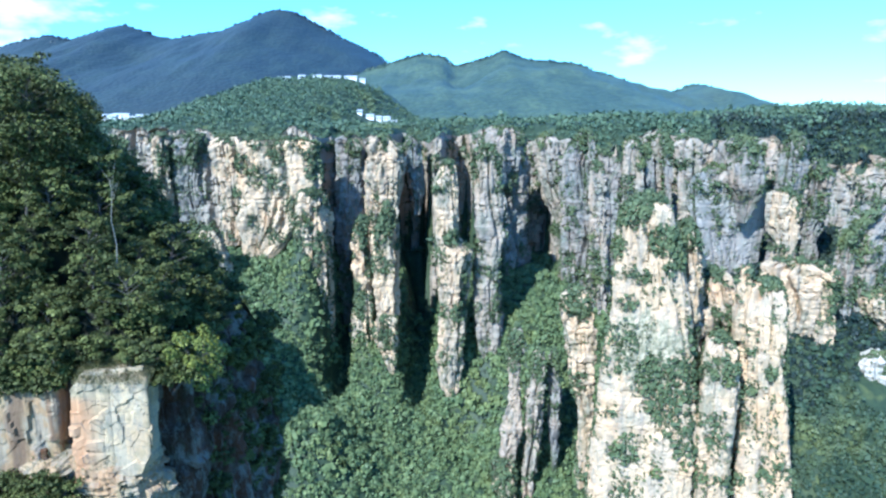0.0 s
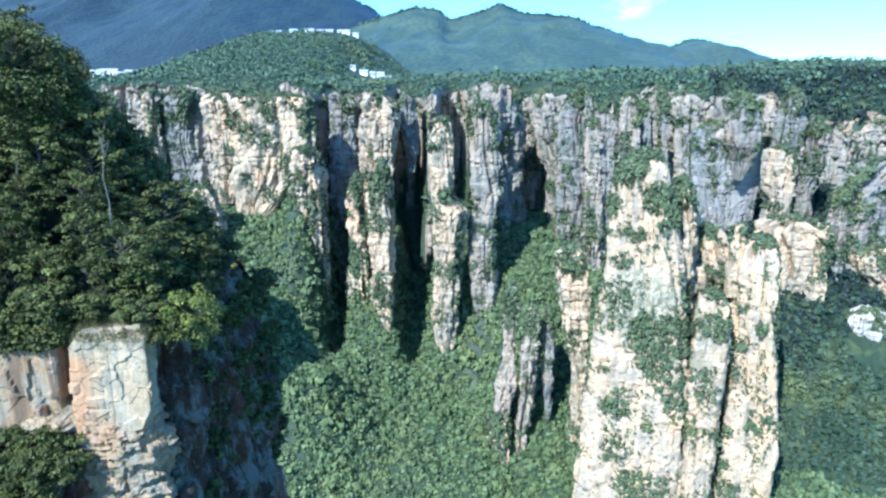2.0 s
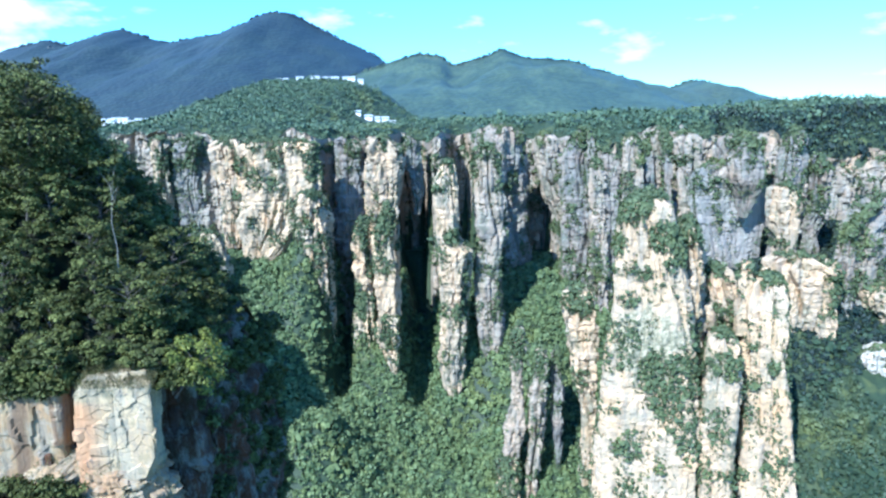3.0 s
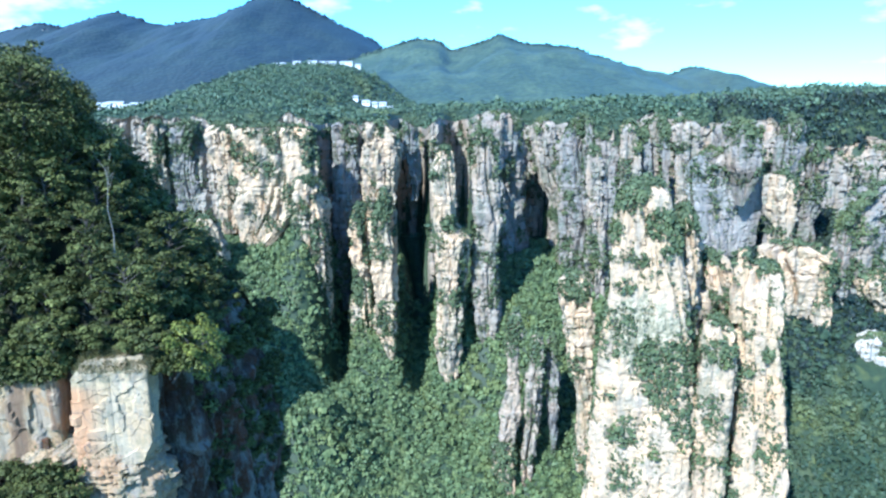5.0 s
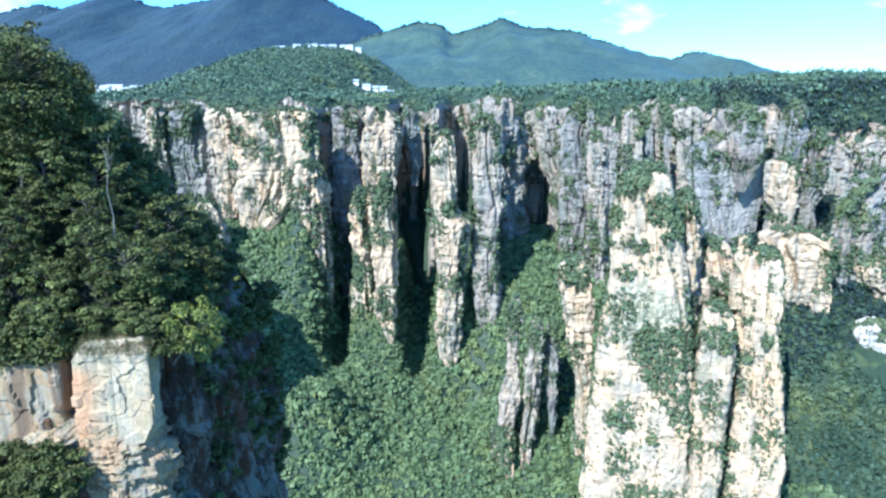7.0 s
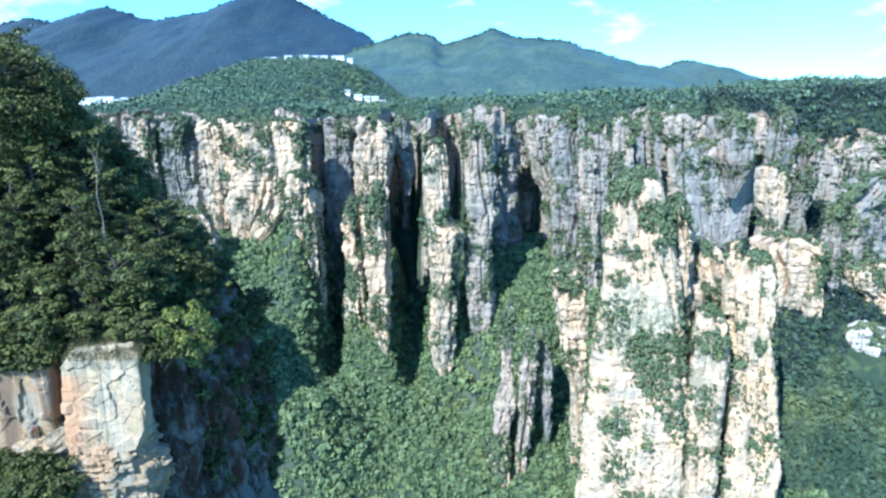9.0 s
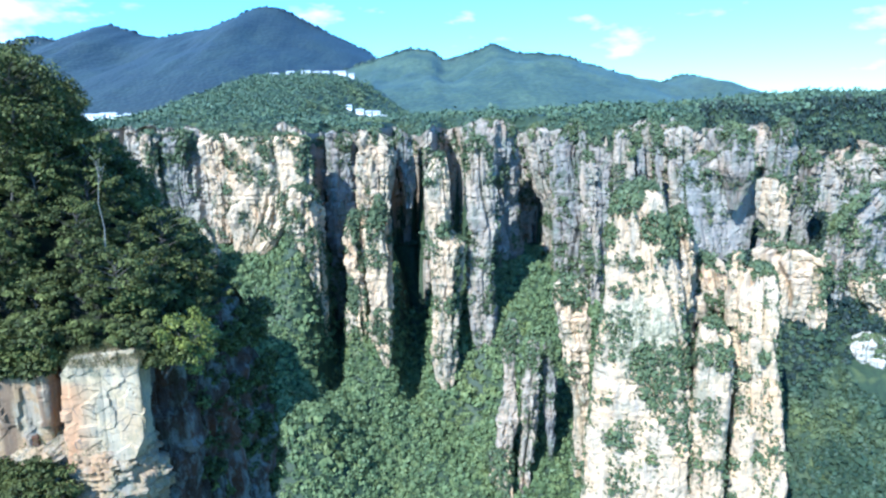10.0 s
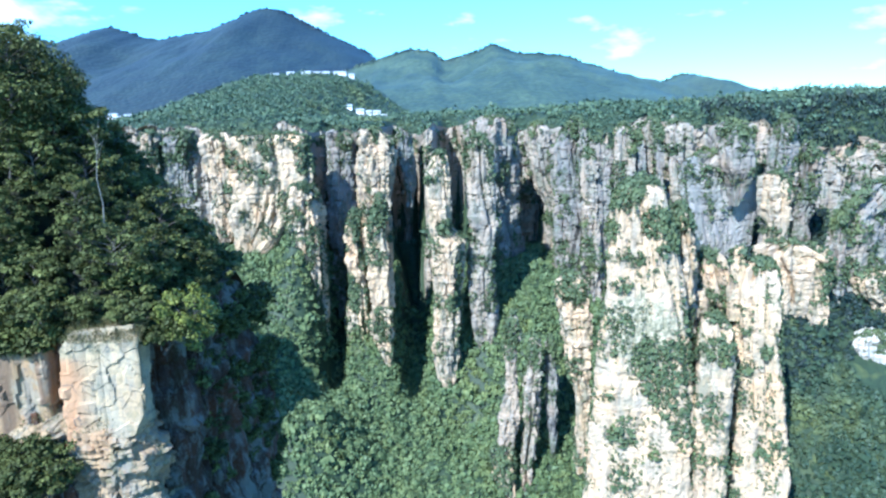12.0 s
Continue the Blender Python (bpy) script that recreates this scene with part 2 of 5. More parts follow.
# litter taken near black for the shade in gaps between the trees
MAT_EARTH = leaf_material("shaded_litter", (0.010, 0.010, 0.006), (0.015, 0.016, 0.008), (0.016, 0.022, 0.010), 0.8)
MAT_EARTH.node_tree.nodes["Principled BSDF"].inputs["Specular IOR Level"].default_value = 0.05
MAT_SOIL = leaf_material("forest_floor", (0.018, 0.028, 0.014), (0.026, 0.040, 0.018), (0.036, 0.052, 0.022), 0.3)
# both glow faintly blue in place of distance haze
MAT_FAR = leaf_material("far_forest_haze", (0.028, 0.044, 0.024), (0.044, 0.066, 0.032), (0.070, 0.094, 0.042), 0.012, (0.075, 0.085, 0.035), (0.10, 0.18, 0.30, 0.10))
# base kept dark for the cloud shade on the western mountain
MAT_FARB = leaf_material("distant_forest_haze", (0.012, 0.020, 0.018), (0.017, 0.028, 0.022), (0.026, 0.040, 0.028), 0.012, (0.024, 0.034, 0.024), (0.07, 0.13, 0.30, 0.085))
MAT_BARK, _n, _l, _b = material("bark", 0.85)
_bp = _n.new("ShaderNodeNewGeometry").outputs["Position"]
_l.new(mix(_n, _l, texture_noise(_n, _l, _bp, 3.0, (1, 1, 0.2)), (0.045, 0.038, 0.030), (0.11, 0.095, 0.078)), _b.inputs["Base Color"])
MAT_PALEBARK, _n, _l, _b = material("pale_bark", 0.8)
_bp = _n.new("ShaderNodeNewGeometry").outputs["Position"]
_l.new(mix(_n, _l, texture_noise(_n, _l, _bp, 2.0, (1, 1, 0.3)), (0.10, 0.092, 0.078), (0.19, 0.178, 0.15)), _b.inputs["Base Color"])
MAT_PLASTER, _n, _l, _b = material("white_plaster", 0.8)
_bp = _n.new("ShaderNodeNewGeometry").outputs["Position"]
_l.new(mix(_n, _l, texture_noise(_n, _l, _bp, 0.4), (0.80, 0.79, 0.76), (0.68, 0.67, 0.64)), _b.inputs["Base Color"])
MAT_ROOF, _n, _l, _b = material("grey_roof", 0.7)
_bp = _n.new("ShaderNodeNewGeometry").outputs["Position"]
_l.new(mix(_n, _l, texture_noise(_n, _l, _bp, 0.6), (0.40, 0.42, 0.44), (0.28, 0.30, 0.33)), _b.inputs["Base Color"])
MAT_GLASS, _n, _l, _b = material("window_glass", 0.08, 0.6)
_b.inputs["Base Color"].default_value = (0.03, 0.04, 0.05, 1)


# ---- shape tools ----
def hashed(i, j=0, k=0, seed=0):
    """A random number in 0..1 for each whole-numbered cell."""
    i, j, k = np.broadcast_arrays(np.asarray(i, np.int64), np.asarray(j, np.int64), np.asarray(k, np.int64))
    h = (i * 374761393 + j * 668265263 + k * 2147483647 + seed * 974711 + 12345) & 0xFFFFFFFF
    h = ((h ^ (h >> 13)) * 1274126177) & 0xFFFFFFFF
    h = ((h ^ (h >> 16)) * 2246822519) & 0xFFFFFFFF
    return ((h ^ (h >> 15)) & 0xFFFFFF) / float(0xFFFFFF)


def soft(x, y, seed=0):
    """Smooth value noise of two variables, 0..1."""
    i, j = np.floor(x), np.floor(y)
    u, v = x - i, y - j
    u, v = u * u * (3 - 2 * u), v * v * (3 - 2 * v)
    a, b = hashed(i, j, 0, seed), hashed(i + 1, j, 0, seed)
    c, d = hashed(i, j + 1, 0, seed), hashed(i + 1, j + 1, 0, seed)
    return (a * (1 - u) + b * u) * (1 - v) + (c * (1 - u) + d * u) * v


def fractal(x, y, seed=0, octaves=4):
    s, a, t = 0.0, 0.5, 0.0
    for o in range(octaves):
        s, t = s + a * soft(x * 2 ** o, y * 2 ** o, seed + o * 17), t + a
        a *= 0.5
    return s / t


def step(a, b, x):
    u = np.clip((x - a) / (b - a), 0, 1)
    return u * u * (3 - 2 * u)


def relief(s, z, seed, k=1.0, rough=1.0, cut=1.0, beds=1.0):
    """Proud and sunken blocks of jointed, bedded rock along a face; s runs along it, z up; k shrinks the blocks."""
    s, zz = s * k, z * k
    w1 = 1.5 * (fractal(s / 16, zz / 18, seed + 5, 3) - 0.5)
    w2 = 2.6 * (fractal(s / 16 + 40, zz / 16, seed + 6, 3) - 0.5)
    out = 4.0 * (fractal(s / 24, zz / 40, seed + 1, 3) - 0.5)
    for w, h, a, sd in ((9.5, 32, 3.6, 11), (4.6, 11, 2.2, 12), (2.4, 4.6, 1.2, 13)):
        u = (s + w1) / w
        v = (zz + w2) / h + 0.6 * hashed(np.floor(u), 3, 0, seed + sd)
        row = np.floor(v)
        u = u + 0.5 * hashed(row, 0, 0, seed + sd)
        col = np.floor(u)
        out = out + a * rough * (hashed(col, row, 0, seed + sd) - 0.5)
        out = out - a * rough * (0.45 * np.abs(2 * (u - col) - 1) ** 9 + 0.30 * np.abs(2 * (v - row) - 1) ** 16)
    gully = np.abs(fractal(s / 26, zz / 150, seed + 21, 3) - 0.5)
    out = out - 5.0 * rough * cut * (1 - step(0.0, 0.045, gully))
    bed = np.floor((zz + 0.3 * w2 + 6 * soft(zz / 13, s * 0 + 5, 79)) / 3.3)
    out = out + 1.2 * rough * beds * (hashed(bed, 0, 0, 77) - 0.5) * (0.4 + fractal(s / 30, zz / 30, seed + 9, 2))
    return out / k


def slabs(s, z, seed, size, tall, amp, turn=0.2):
    """Slightly tilted broken slabs over a face: each cell of an uneven net is a plane of its own."""
    g = np.random.default_rng(seed + 400)
    s0, s1, z0, z1 = float(s.min()), float(s.max()), float(z.min()), float(z.max())
    n = max(6, int((s1 - s0) * (z1 - z0) / (size * size * tall)))
    cs, cz = g.uniform(s0, s1, n), g.uniform(z0, z1, n)
    lift, ts, tz = g.uniform(-0.5, 0.5, n) * amp, g.normal(size=n) * turn * amp / size, g.normal(size=n) * turn * amp / size / tall
    ws = s + 0.5 * size * (fractal(s / size, z / size, seed + 401, 3) - 0.5)
    wz = z + 0.5 * size * (fractal(s / size + 9, z / size, seed + 402, 3) - 0.5)
    best, out = np.full(s.shape, 1e18), np.zeros(s.shape)
    for i in range(n):
        a, b = ws - cs[i], wz - cz[i]
        d2 = a * a + (b / tall) ** 2
        near = d2 < best
        best = np.where(near, d2, best)
        out = np.where(near, lift[i] + ts[i] * a + tz[i] * b, out)
    return out


def mesh_of(name, verts, faces, mat, smooth=False):
    """A mesh from arrays; faces is an array of rows of 3 or 4."""
    verts, faces = np.asarray(verts, np.float32), np.asarray(faces, np.int32)
    me = bpy.data.meshes.new(name)
    n, k = faces.shape
    me.vertices.add(len(verts))
    me.vertices.foreach_set("co", verts.ravel())
    me.loops.add(n * k)
    me.loops.foreach_set("vertex_index", faces.ravel())
    me.polygons.add(n)
    me.polygons.foreach_set("loop_start", np.arange(0, n * k, k, dtype=np.int32))
    me.polygons.foreach_set("loop_total", np.full(n, k, np.int32))
    me.polygons.foreach_set("use_smooth", np.full(n, smooth, bool))
    me.materials.append(mat)
    me.update(calc_edges=True)
    me.validate()
    return me


def grid_faces(rows, cols, wrap=False):
    r, c = np.meshgrid(np.arange(rows - 1), np.arange(cols if wrap else cols - 1), indexing="ij")
    d = (c + 1) % cols
    return np.stack([r * cols + c, r * cols + d, (r + 1) * cols + d, (r + 1) * cols + c], -1).reshape(-1, 4)


def tuft(count, size, seed, flat=0.8, core=0.72):
    """A unit crown as quads: many small leaf facets on a lumpy shell, over a rough dark core."""
    g = np.random.default_rng(seed)
    d = g.normal(size=(count, 3))
    d[:, 2] = np.abs(d[:, 2]) * 0.9 - 0.25
    d /= np.linalg.norm(d, axis=1)[:, None]
    lobes = g.normal(size=(6, 3))
    lobes /= np.linalg.norm(lobes, axis=1)[:, None]
    r = 0.58 + 0.52 * np.max(d @ lobes.T, axis=1) ** 3 + g.uniform(-0.14, 0.12, count)
    pos = d * r[:, None] * (1, 1, flat)
    nrm = d + g.normal(size=(count, 3)) * 0.42 + (0, 0, 0.2)
    nrm /= np.linalg.norm(nrm, axis=1)[:, None]
    a = np.cross(nrm, g.normal(size=(count, 3)))
    a /= np.linalg.norm(a, axis=1)[:, None]
    b = np.cross(nrm, a)
    s = size * g.uniform(0.65, 1.35, (count, 1))
    q = np.stack([pos - a * s, pos - b * s * 0.75, pos + a * s, pos + b * s * 0.75], 1).reshape(-1, 3)
    f = np.arange(count * 4).reshape(-1, 4)
    if core:
        lev, seg = 3, 5
        cv = []
        for i in range(lev):
            for j in range(seg):
                th, ph = -0.5 + 1.9 * i / (lev - 1), 2 * math.pi * (j + 0.5 * i) / seg
                rr = core * g.uniform(0.8, 1.1)
                cv.append((rr * math.cos(th) * math.cos(ph), rr * math.cos(th) * math.sin(ph), rr * flat * math.sin(th)))
        cf = grid_faces(lev, seg, True) + len(q)
        q, f = np.concatenate([q, cv]), np.concatenate([f, cf])
    return q, f


def scatter(protos, places, sizes, seed, tall=1.0):
    """Joins turned and scaled copies of the crowns at the places into one set of vertices and faces."""
    g = np.random.default_rng(seed)
    places, sizes = np.asarray(places), np.asarray(sizes)
    pick = g.integers(0, len(protos), len(places))
    vs, fs, base = [], [], 0
    for k, (v, f) in enumerate(protos):
        idx = np.nonzero(pick == k)[0]
        if not len(idx):
            continue
        a = g.uniform(0, 2 * math.pi, len(idx))
        ca, sa = np.cos(a)[:, None], np.sin(a)[:, None]
        sx = sizes[idx][:, None] * g.uniform(0.85, 1.2, (len(idx), 1))
        sz = sizes[idx][:, None] * g.uniform(0.8, 1.35, (len(idx), 1)) * tall
        x = (v[:, 0] * ca - v[:, 1] * sa) * sx + places[idx, 0:1]
        y = (v[:, 0] * sa + v[:, 1] * ca) * sx + places[idx, 1:2]
        z = v[:, 2] * sz + places[idx, 2:3]
        vs.append(np.stack([x, y, z], -1).reshape(-1, 3))
        fs.append((f[None] + (np.arange(len(idx)) * len(v))[:, None, None] + base).reshape(-1, 4))
        base += len(idx) * len(v)
    return np.concatenate(vs), np.concatenate(fs)


CROWNS = [tuft(40, 0.215, 20 + i) for i in range(10)]
CROWNS_FAR = [tuft(20, 0.29, 40 + i, 0.85, 0) for i in range(10)]
CANOPY = [tuft(11, 0.5, 50 + i, 0.7, 0) for i in range(6)]
SHRUBS = [tuft(5, 0.60, 60 + i, 0.75, 0) for i in range(10)]


def part(name, me, parent, label=""):
    ob = new(name, me)
    ob.parent = parent
    if label:
        tagged(ob, label)
    return ob


# ---- lie of the land ----
RIM = 534.0


def rim_line(x):
    """How far off the edge of the plateau runs."""
    deep = 60 * np.exp(-((x + 28) / 15) ** 6) + 65 * np.exp(-((x - 16) / 13) ** 4) + 45 * np.exp(-((x - 82) / 22) ** 4) + 30 * np.exp(-((x + 94) / 14) ** 4) + 34 * np.exp(-((x - 257) / 13) ** 4)
    return RIM + 0.02 * np.maximum(x - 150, 0) + 16 * (fractal(x / 48, x * 0 + 3, 31, 3) - 0.5) + deep


def land(x, y):
    x, y = np.asarray(x, float), np.asarray(y, float)
    mid = np.interp(y, [-400, 100, 250, 300, 340, 380, 400, 430, 470, 500, 560], [-360, -345, -312, -282, -258, -238, -228, -209, -166, -142, -120])
    left = np.interp(y, [-400, 100, 250, 300, 340, 400, 450, 500, 560], [-350, -335, -300, -275, -250, -206, -156, -108, -90])
    right = np.interp(y, [-400, 100, 250, 300, 340, 380, 400, 450, 480, 560], [-360, -345, -312, -276, -236, -196, -174, -132, -116, -90])
    wl_, wr_ = step(-75, -125, x), step(125, 185, x)
    z = mid * (1 - wl_) * (1 - wr_) + left * wl_ + right * wr_
    z = z + np.interp(y, [380, 430, 500, 540], [0, 20, 22, 6]) * np.exp(-((x - 78) / 30) ** 2)
    z = z + 52 * np.exp(-((x + 84) / 30) ** 2 - ((y - 384) / 34) ** 2)
    z = z - 20 * np.exp(-((x - 16) / 24) ** 2 - ((y - 428) / 20) ** 2) - 12 * np.exp(-((x - 48) / 13) ** 2 - ((y - 364) / 15) ** 2)
    z = z + 60 * np.exp(-((x + 105) / 15) ** 2 - ((y - 484) / 20) ** 2)
    z = z - 62 * np.exp(-((x + 80) / 10) ** 4) * step(430, 475, y) * (1 - step(548, 560, y))
    z = z - 55 * np.exp(-((x + 18) / 13) ** 4) * step(425, 480, y) * (1 - step(590, 600, y))
    z = z + 16 * np.exp(-((x - 66) / 22) ** 2 - ((y - 446) / 26) ** 2)
    z = z + 13 * (fractal(x / 45, y / 45, 3, 3) - 0.5) + 9 * (fractal(x / 17, y / 22, 4, 2) - 0.5)
    high = np.interp(x, [-100, 250], [-6, 3]) - 24 * (1 - step(28, 80, y - rim_line(x))) * (0.1 + 1.5 * fractal(x / 34, y / 200, 14, 3)) + 0.012 * (y - RIM) - 26 * step(285, 318, x) * (1 - step(26, 120, y - rim_line(x))) + 8 * (fractal(x / 90, y / 90, 8, 3) - 0.5)
    high = high + 68 * np.exp(-np.abs((x + 215) / np.where(x > -215, 145 - 0.2 * (1000 - np.clip(y, 600, 1000)), 122)) ** np.where(x > -215, 5.0, 2.6)) * step(RIM + 10, 1010, y)
    high = high + 11 * step(285, 440, x) * step(RIM + 40, 680, y)
    t = step(26, 36, y - rim_line(x))
    return z * (1 - t) + high * t


xs = np.concatenate([np.linspace(-3000, -520, 26)[:-1], np.linspace(-520, 520, 150), np.linspace(520, 3000, 26)[1:]])
ys = np.concatenate([np.linspace(-1200, 240, 25)[:-1], np.linspace(240, 620, 96), np.linspace(620, 1300, 40)[1:], np.linspace(1300, 4600, 24)[1:]])
gx, gy = np.meshgrid(xs, ys)
ground = new("ground", mesh_of("ground", np.stack([gx, gy, land(gx, gy)], -1).reshape(-1, 3), grid_faces(len(ys), len(xs)), MAT_SOIL, True))
tagged(ground, "wooded valley floor rising to a high plateau", "ground", kind="structure")

# back wall of the cliff, behind the columns
ws = np.arange(-300, 410, 1.5)
wz = np.arange(-190, 2, 1.5)
wx, wzz = np.meshgrid(ws, wz)
wy = rim_line(wx) + 30 - 1.5 * relief(wx, wzz, 2) - 7 * (fractal(wx / 34, wzz / 90, 6, 2) - 0.5) * 2 - 0.10 * (0 - wzz)
top_wave = -3 - 34 * (fractal(ws / 26, ws * 0 + 1, 12, 4) - 0.3) - 26 * step(285, 318, ws)
wv = np.stack([wx, wy, wzz + step(-60, 0, wzz) * top_wave[None]], -1)
cliff = new("cliff_wall", mesh_of("cliff_wall", wv.reshape(-1, 3), grid_faces(len(wz), len(ws)), MAT_WEATHERED))
tagged(cliff, "long jointed sandstone cliff below a wooded plateau", "cliff", kind="structure")


def sample_shrubs(pos, nrm, veg, seed, lo=0.6, hi=1.7, patches=(), z_top=1e9, sunk=None):
    """Where bushes take root on a rock: on ledges and in patches."""
    g = np.random.default_rng(seed)
    patch = fractal((pos[:, 0] + pos[:, 1]) / 11, pos[:, 2] / 15, seed + 3, 3)
    bare = 0.665 - 0.115 * math.sqrt(veg)
    want = 0.012 + 0.10 * (nrm[:, 2] > 0.5) * min(1.0, veg) + 0.55 * step(bare, bare + 0.07, patch)
    if sunk is not None:
        want = want + 0.40 * step(-1.2, -4.0, sunk) * step(0.36, 0.5, patch)
    want = want + 0.60 * step(0.47, 0.58, patch) * step(z_top - 24, z_top - 4, pos[:, 2])
    for qx, qz, qr in patches:
        off = np.hypot((pos[:, 0] - qx), (pos[:, 2] - qz) * 0.8) / (0.78 * qr)
        want = np.maximum(want, 0.85 * step(1.25, 0.6, off + 0.9 * (patch - 0.5)))
    keep = (g.random(len(pos)) < want) & (nrm[:, 1] < 0.2)
    p = pos[keep]
    return p + nrm[keep] * 0.4, g.uniform(lo, hi, len(p)) * (0.70 + 0.60 * step(0.25, 0.8, want[keep]))


def rock_column(name, label, cx, cy, z0, z1, width, depth, profile, seed=0, veg=0.5, trees=1.0, power=4.0, k=1.0, cell=1.3, mat=None, rough=1.0, patches=(), turn=0.0, cut=1.0, jag=9.0, facets=0, beds=1.0, crown=1.0, planes=(), root=None, slab=(6.5, 1.5, 2.0)):
    """A jointed stone column, with its shrubs and the trees on its top as parts. profile: height share, width share, sideways shift."""
    # columns called shaded get the darker grey stone: their shade is in the colour
    mat = mat or (MAT_SMOOTH if "smooth" in label else MAT_WEATHERED if "weathered" in label else MAT_GREYSHADE if "grey" in label or "shaded" in label or "banded" in label else MAT_ORANGE if "orange" in label or "bare" in label else MAT_ROCK)
    per = 2 * (width + depth)
    nf, nb = max(14, int(0.62 * per / cell)), max(6, int(0.3 * per / (3 * cell)))
    # most of the outline's points lie on the front and the two flanks
    th = np.concatenate([np.linspace(-1.25 * math.pi, 0.25 * math.pi, nf, endpoint=False), np.linspace(0.25 * math.pi, 0.75 * math.pi, nb, endpoint=False)])
    c, s = np.cos(th), np.sin(th)
    r = (np.abs(c) ** power + np.abs(s) ** power) ** (-1 / power)
    px, py = c * r, s * r
    zs = np.arange(z0 - (root if root is not None else 45.0 if name == "rock_column" else 0.0), z1 + 0.01, cell * 0.95)
    fr = (zs - z0) / (z1 - z0)
    pf = np.array(profile)
    sw = np.interp(fr, pf[:, 0], pf[:, 1])
    sx = np.interp(fr, pf[:, 0], pf[:, 2])
    round_top = 1 - 0.35 * crown / k * step(1 - 4.5 / k / (z1 - z0), 1.0, fr) ** 2
    hx = 0.5 * width * (sw * round_top)[:, None] * px[None]
    hy = 0.5 * depth * ((0.45 + 0.55 * sw) * round_top)[:, None] * py[None]
    along = np.cumsum(np.hypot(np.diff(px * width / 2, append=px[0] * width / 2), np.diff(py * depth / 2, append=py[0] * depth / 2)))
    d = relief(along[None] + 0 * zs[:, None], zs[:, None] + 0 * along[None], seed, k, rough, cut, beds)
    d = d + slabs(along[None] + 0 * zs[:, None], zs[:, None] + 0 * along[None], seed, *slab) * max(rough, 0.55 if k == 1 else 1.0)
    d = (d - 1.6 / k) * min(1.0, width * k / 15) * np.clip(1.25 * sw, 0.15, 1)[:, None]
    nxy = np.stack([c / np.hypot(c, s), s], -1)
    x = cx + sx[:, None] + hx + nxy[None, :, 0] * d
    y = cy + hy + nxy[None, :, 1] * d
    z = zs[:, None] + 0 * x + 0.5 / k * (fractal(along[None] / 3 * k, zs[:, None] / 3 * k, seed + 2, 2) - 0.5)
    z = z - step(z1 - 30 / k, z1, zs)[:, None] * np.clip(jag * 2.2 * (fractal(along[None] / 11 * k + 0 * x, 0 * x + 2, seed + 31, 3) - 0.38), 0, 16) / k
    if turn:
        ct, st, ax_, ay_ = math.cos(radians(turn)), math.sin(radians(turn)), cx + sx[:, None], cy - depth / 2
        x, y = ax_ + (x - ax_) * ct - (y - ay_) * st, ay_ + (x - ax_) * st + (y - ay_) * ct
    n = len(th)
    v = np.stack([x, y, z], -1).reshape(-1, 3)
    # domed top
    lid = []
    for q in (0.72, 0.4, 0.02):
        top = v[-n:].copy()
        mid = top.mean(0)
        lv = mid + (top - mid) * q
        lv[:, 2] += (1 - q) * min(3.0, width * 0.12) / k ** 0.5 + (fractal(lv[:, 0] / 4, lv[:, 1] / 4, seed, 2) - 0.5) * 1.5
        lid.append(lv)
    rows = len(zs) + 3
    v = np.concatenate([v] + lid)
    # broken planes across the front
    gf = np.random.default_rng(seed + 55)
    mid = np.array((cx + float(np.mean(sx)), cy, (z0 + z1) / 2))
    half = np.array((width, depth, z1 - z0)) / 2
    for _ in range(facets):
        nf_ = np.array((gf.normal() * 0.55, -1.0, gf.normal() * 0.14 - 0.05))
        nf_ /= np.linalg.norm(nf_)
        over = (v - mid) @ nf_ - np.abs(nf_) @ half * gf.uniform(0.84, 0.95)
        v = v - np.maximum(over, 0)[:, None] * nf_
    for at_, nf_ in planes:
        nf_ = np.array(nf_) / np.linalg.norm(nf_)
        v = v - np.maximum((v - np.array(at_)) @ nf_, 0)[:, None] * nf_
    base = np.array((cx + sx[0], cy, z0))
    f = grid_faces(rows, n, True)
    ob = new(name, mesh_of(name, v - base, f, mat))
    ob.location = base
    tagged(ob, label, "rock formation", "sandstone columns of the cliff")
    # shrubs on the faces
    g3 = v[: rows * n].reshape(rows, n, 3)
    du, dv = np.roll(g3, -1, 1) - g3, np.gradient(g3, axis=0)
    nr = np.cross(du, dv)
    nr /= np.linalg.norm(nr, axis=2)[..., None] + 1e-9
    side = slice(0, nf)
    pos, nn = g3[4:-3, side].reshape(-1, 3), nr[4:-3, side].reshape(-1, 3)
    if veg > 0:
        p, sz = sample_shrubs(pos, nn, veg, seed + 100, patches=patches, z_top=z1, sunk=d[4:, side].reshape(-1) if k == 1.0 else None)
        if len(p):
            vv, ff = scatter(SHRUBS, p - base, sz, seed)
            tagged(part("shrub_cover", mesh_of("shrub_cover", vv, ff, MAT_SHRUB), ob, "dark green shrubs rooted in the cracks"), kind="stuff")
    if trees > 0:
        top = np.concatenate(lid + [v[-4 * n:-3 * n]])
        g = np.random.default_rng(seed + 5)
        keep = g.random(len(top)) < min(1.0, trees * 0.28 * max(1, width * depth / 500) * 4 / max(4, len(top) / 40))
        p = top[keep]
        if len(p):
            vv, ff = scatter(CROWNS_FAR, p - base + (0, 0, 0.8), g.uniform(1.4, 3.0, len(p)), seed + 6)
            tagged(part("tree_cap", mesh_of("tree_cap", vv, ff, MAT_SHRUB), ob, "low trees crowding the rock's top"), kind="stuff")
    return ob


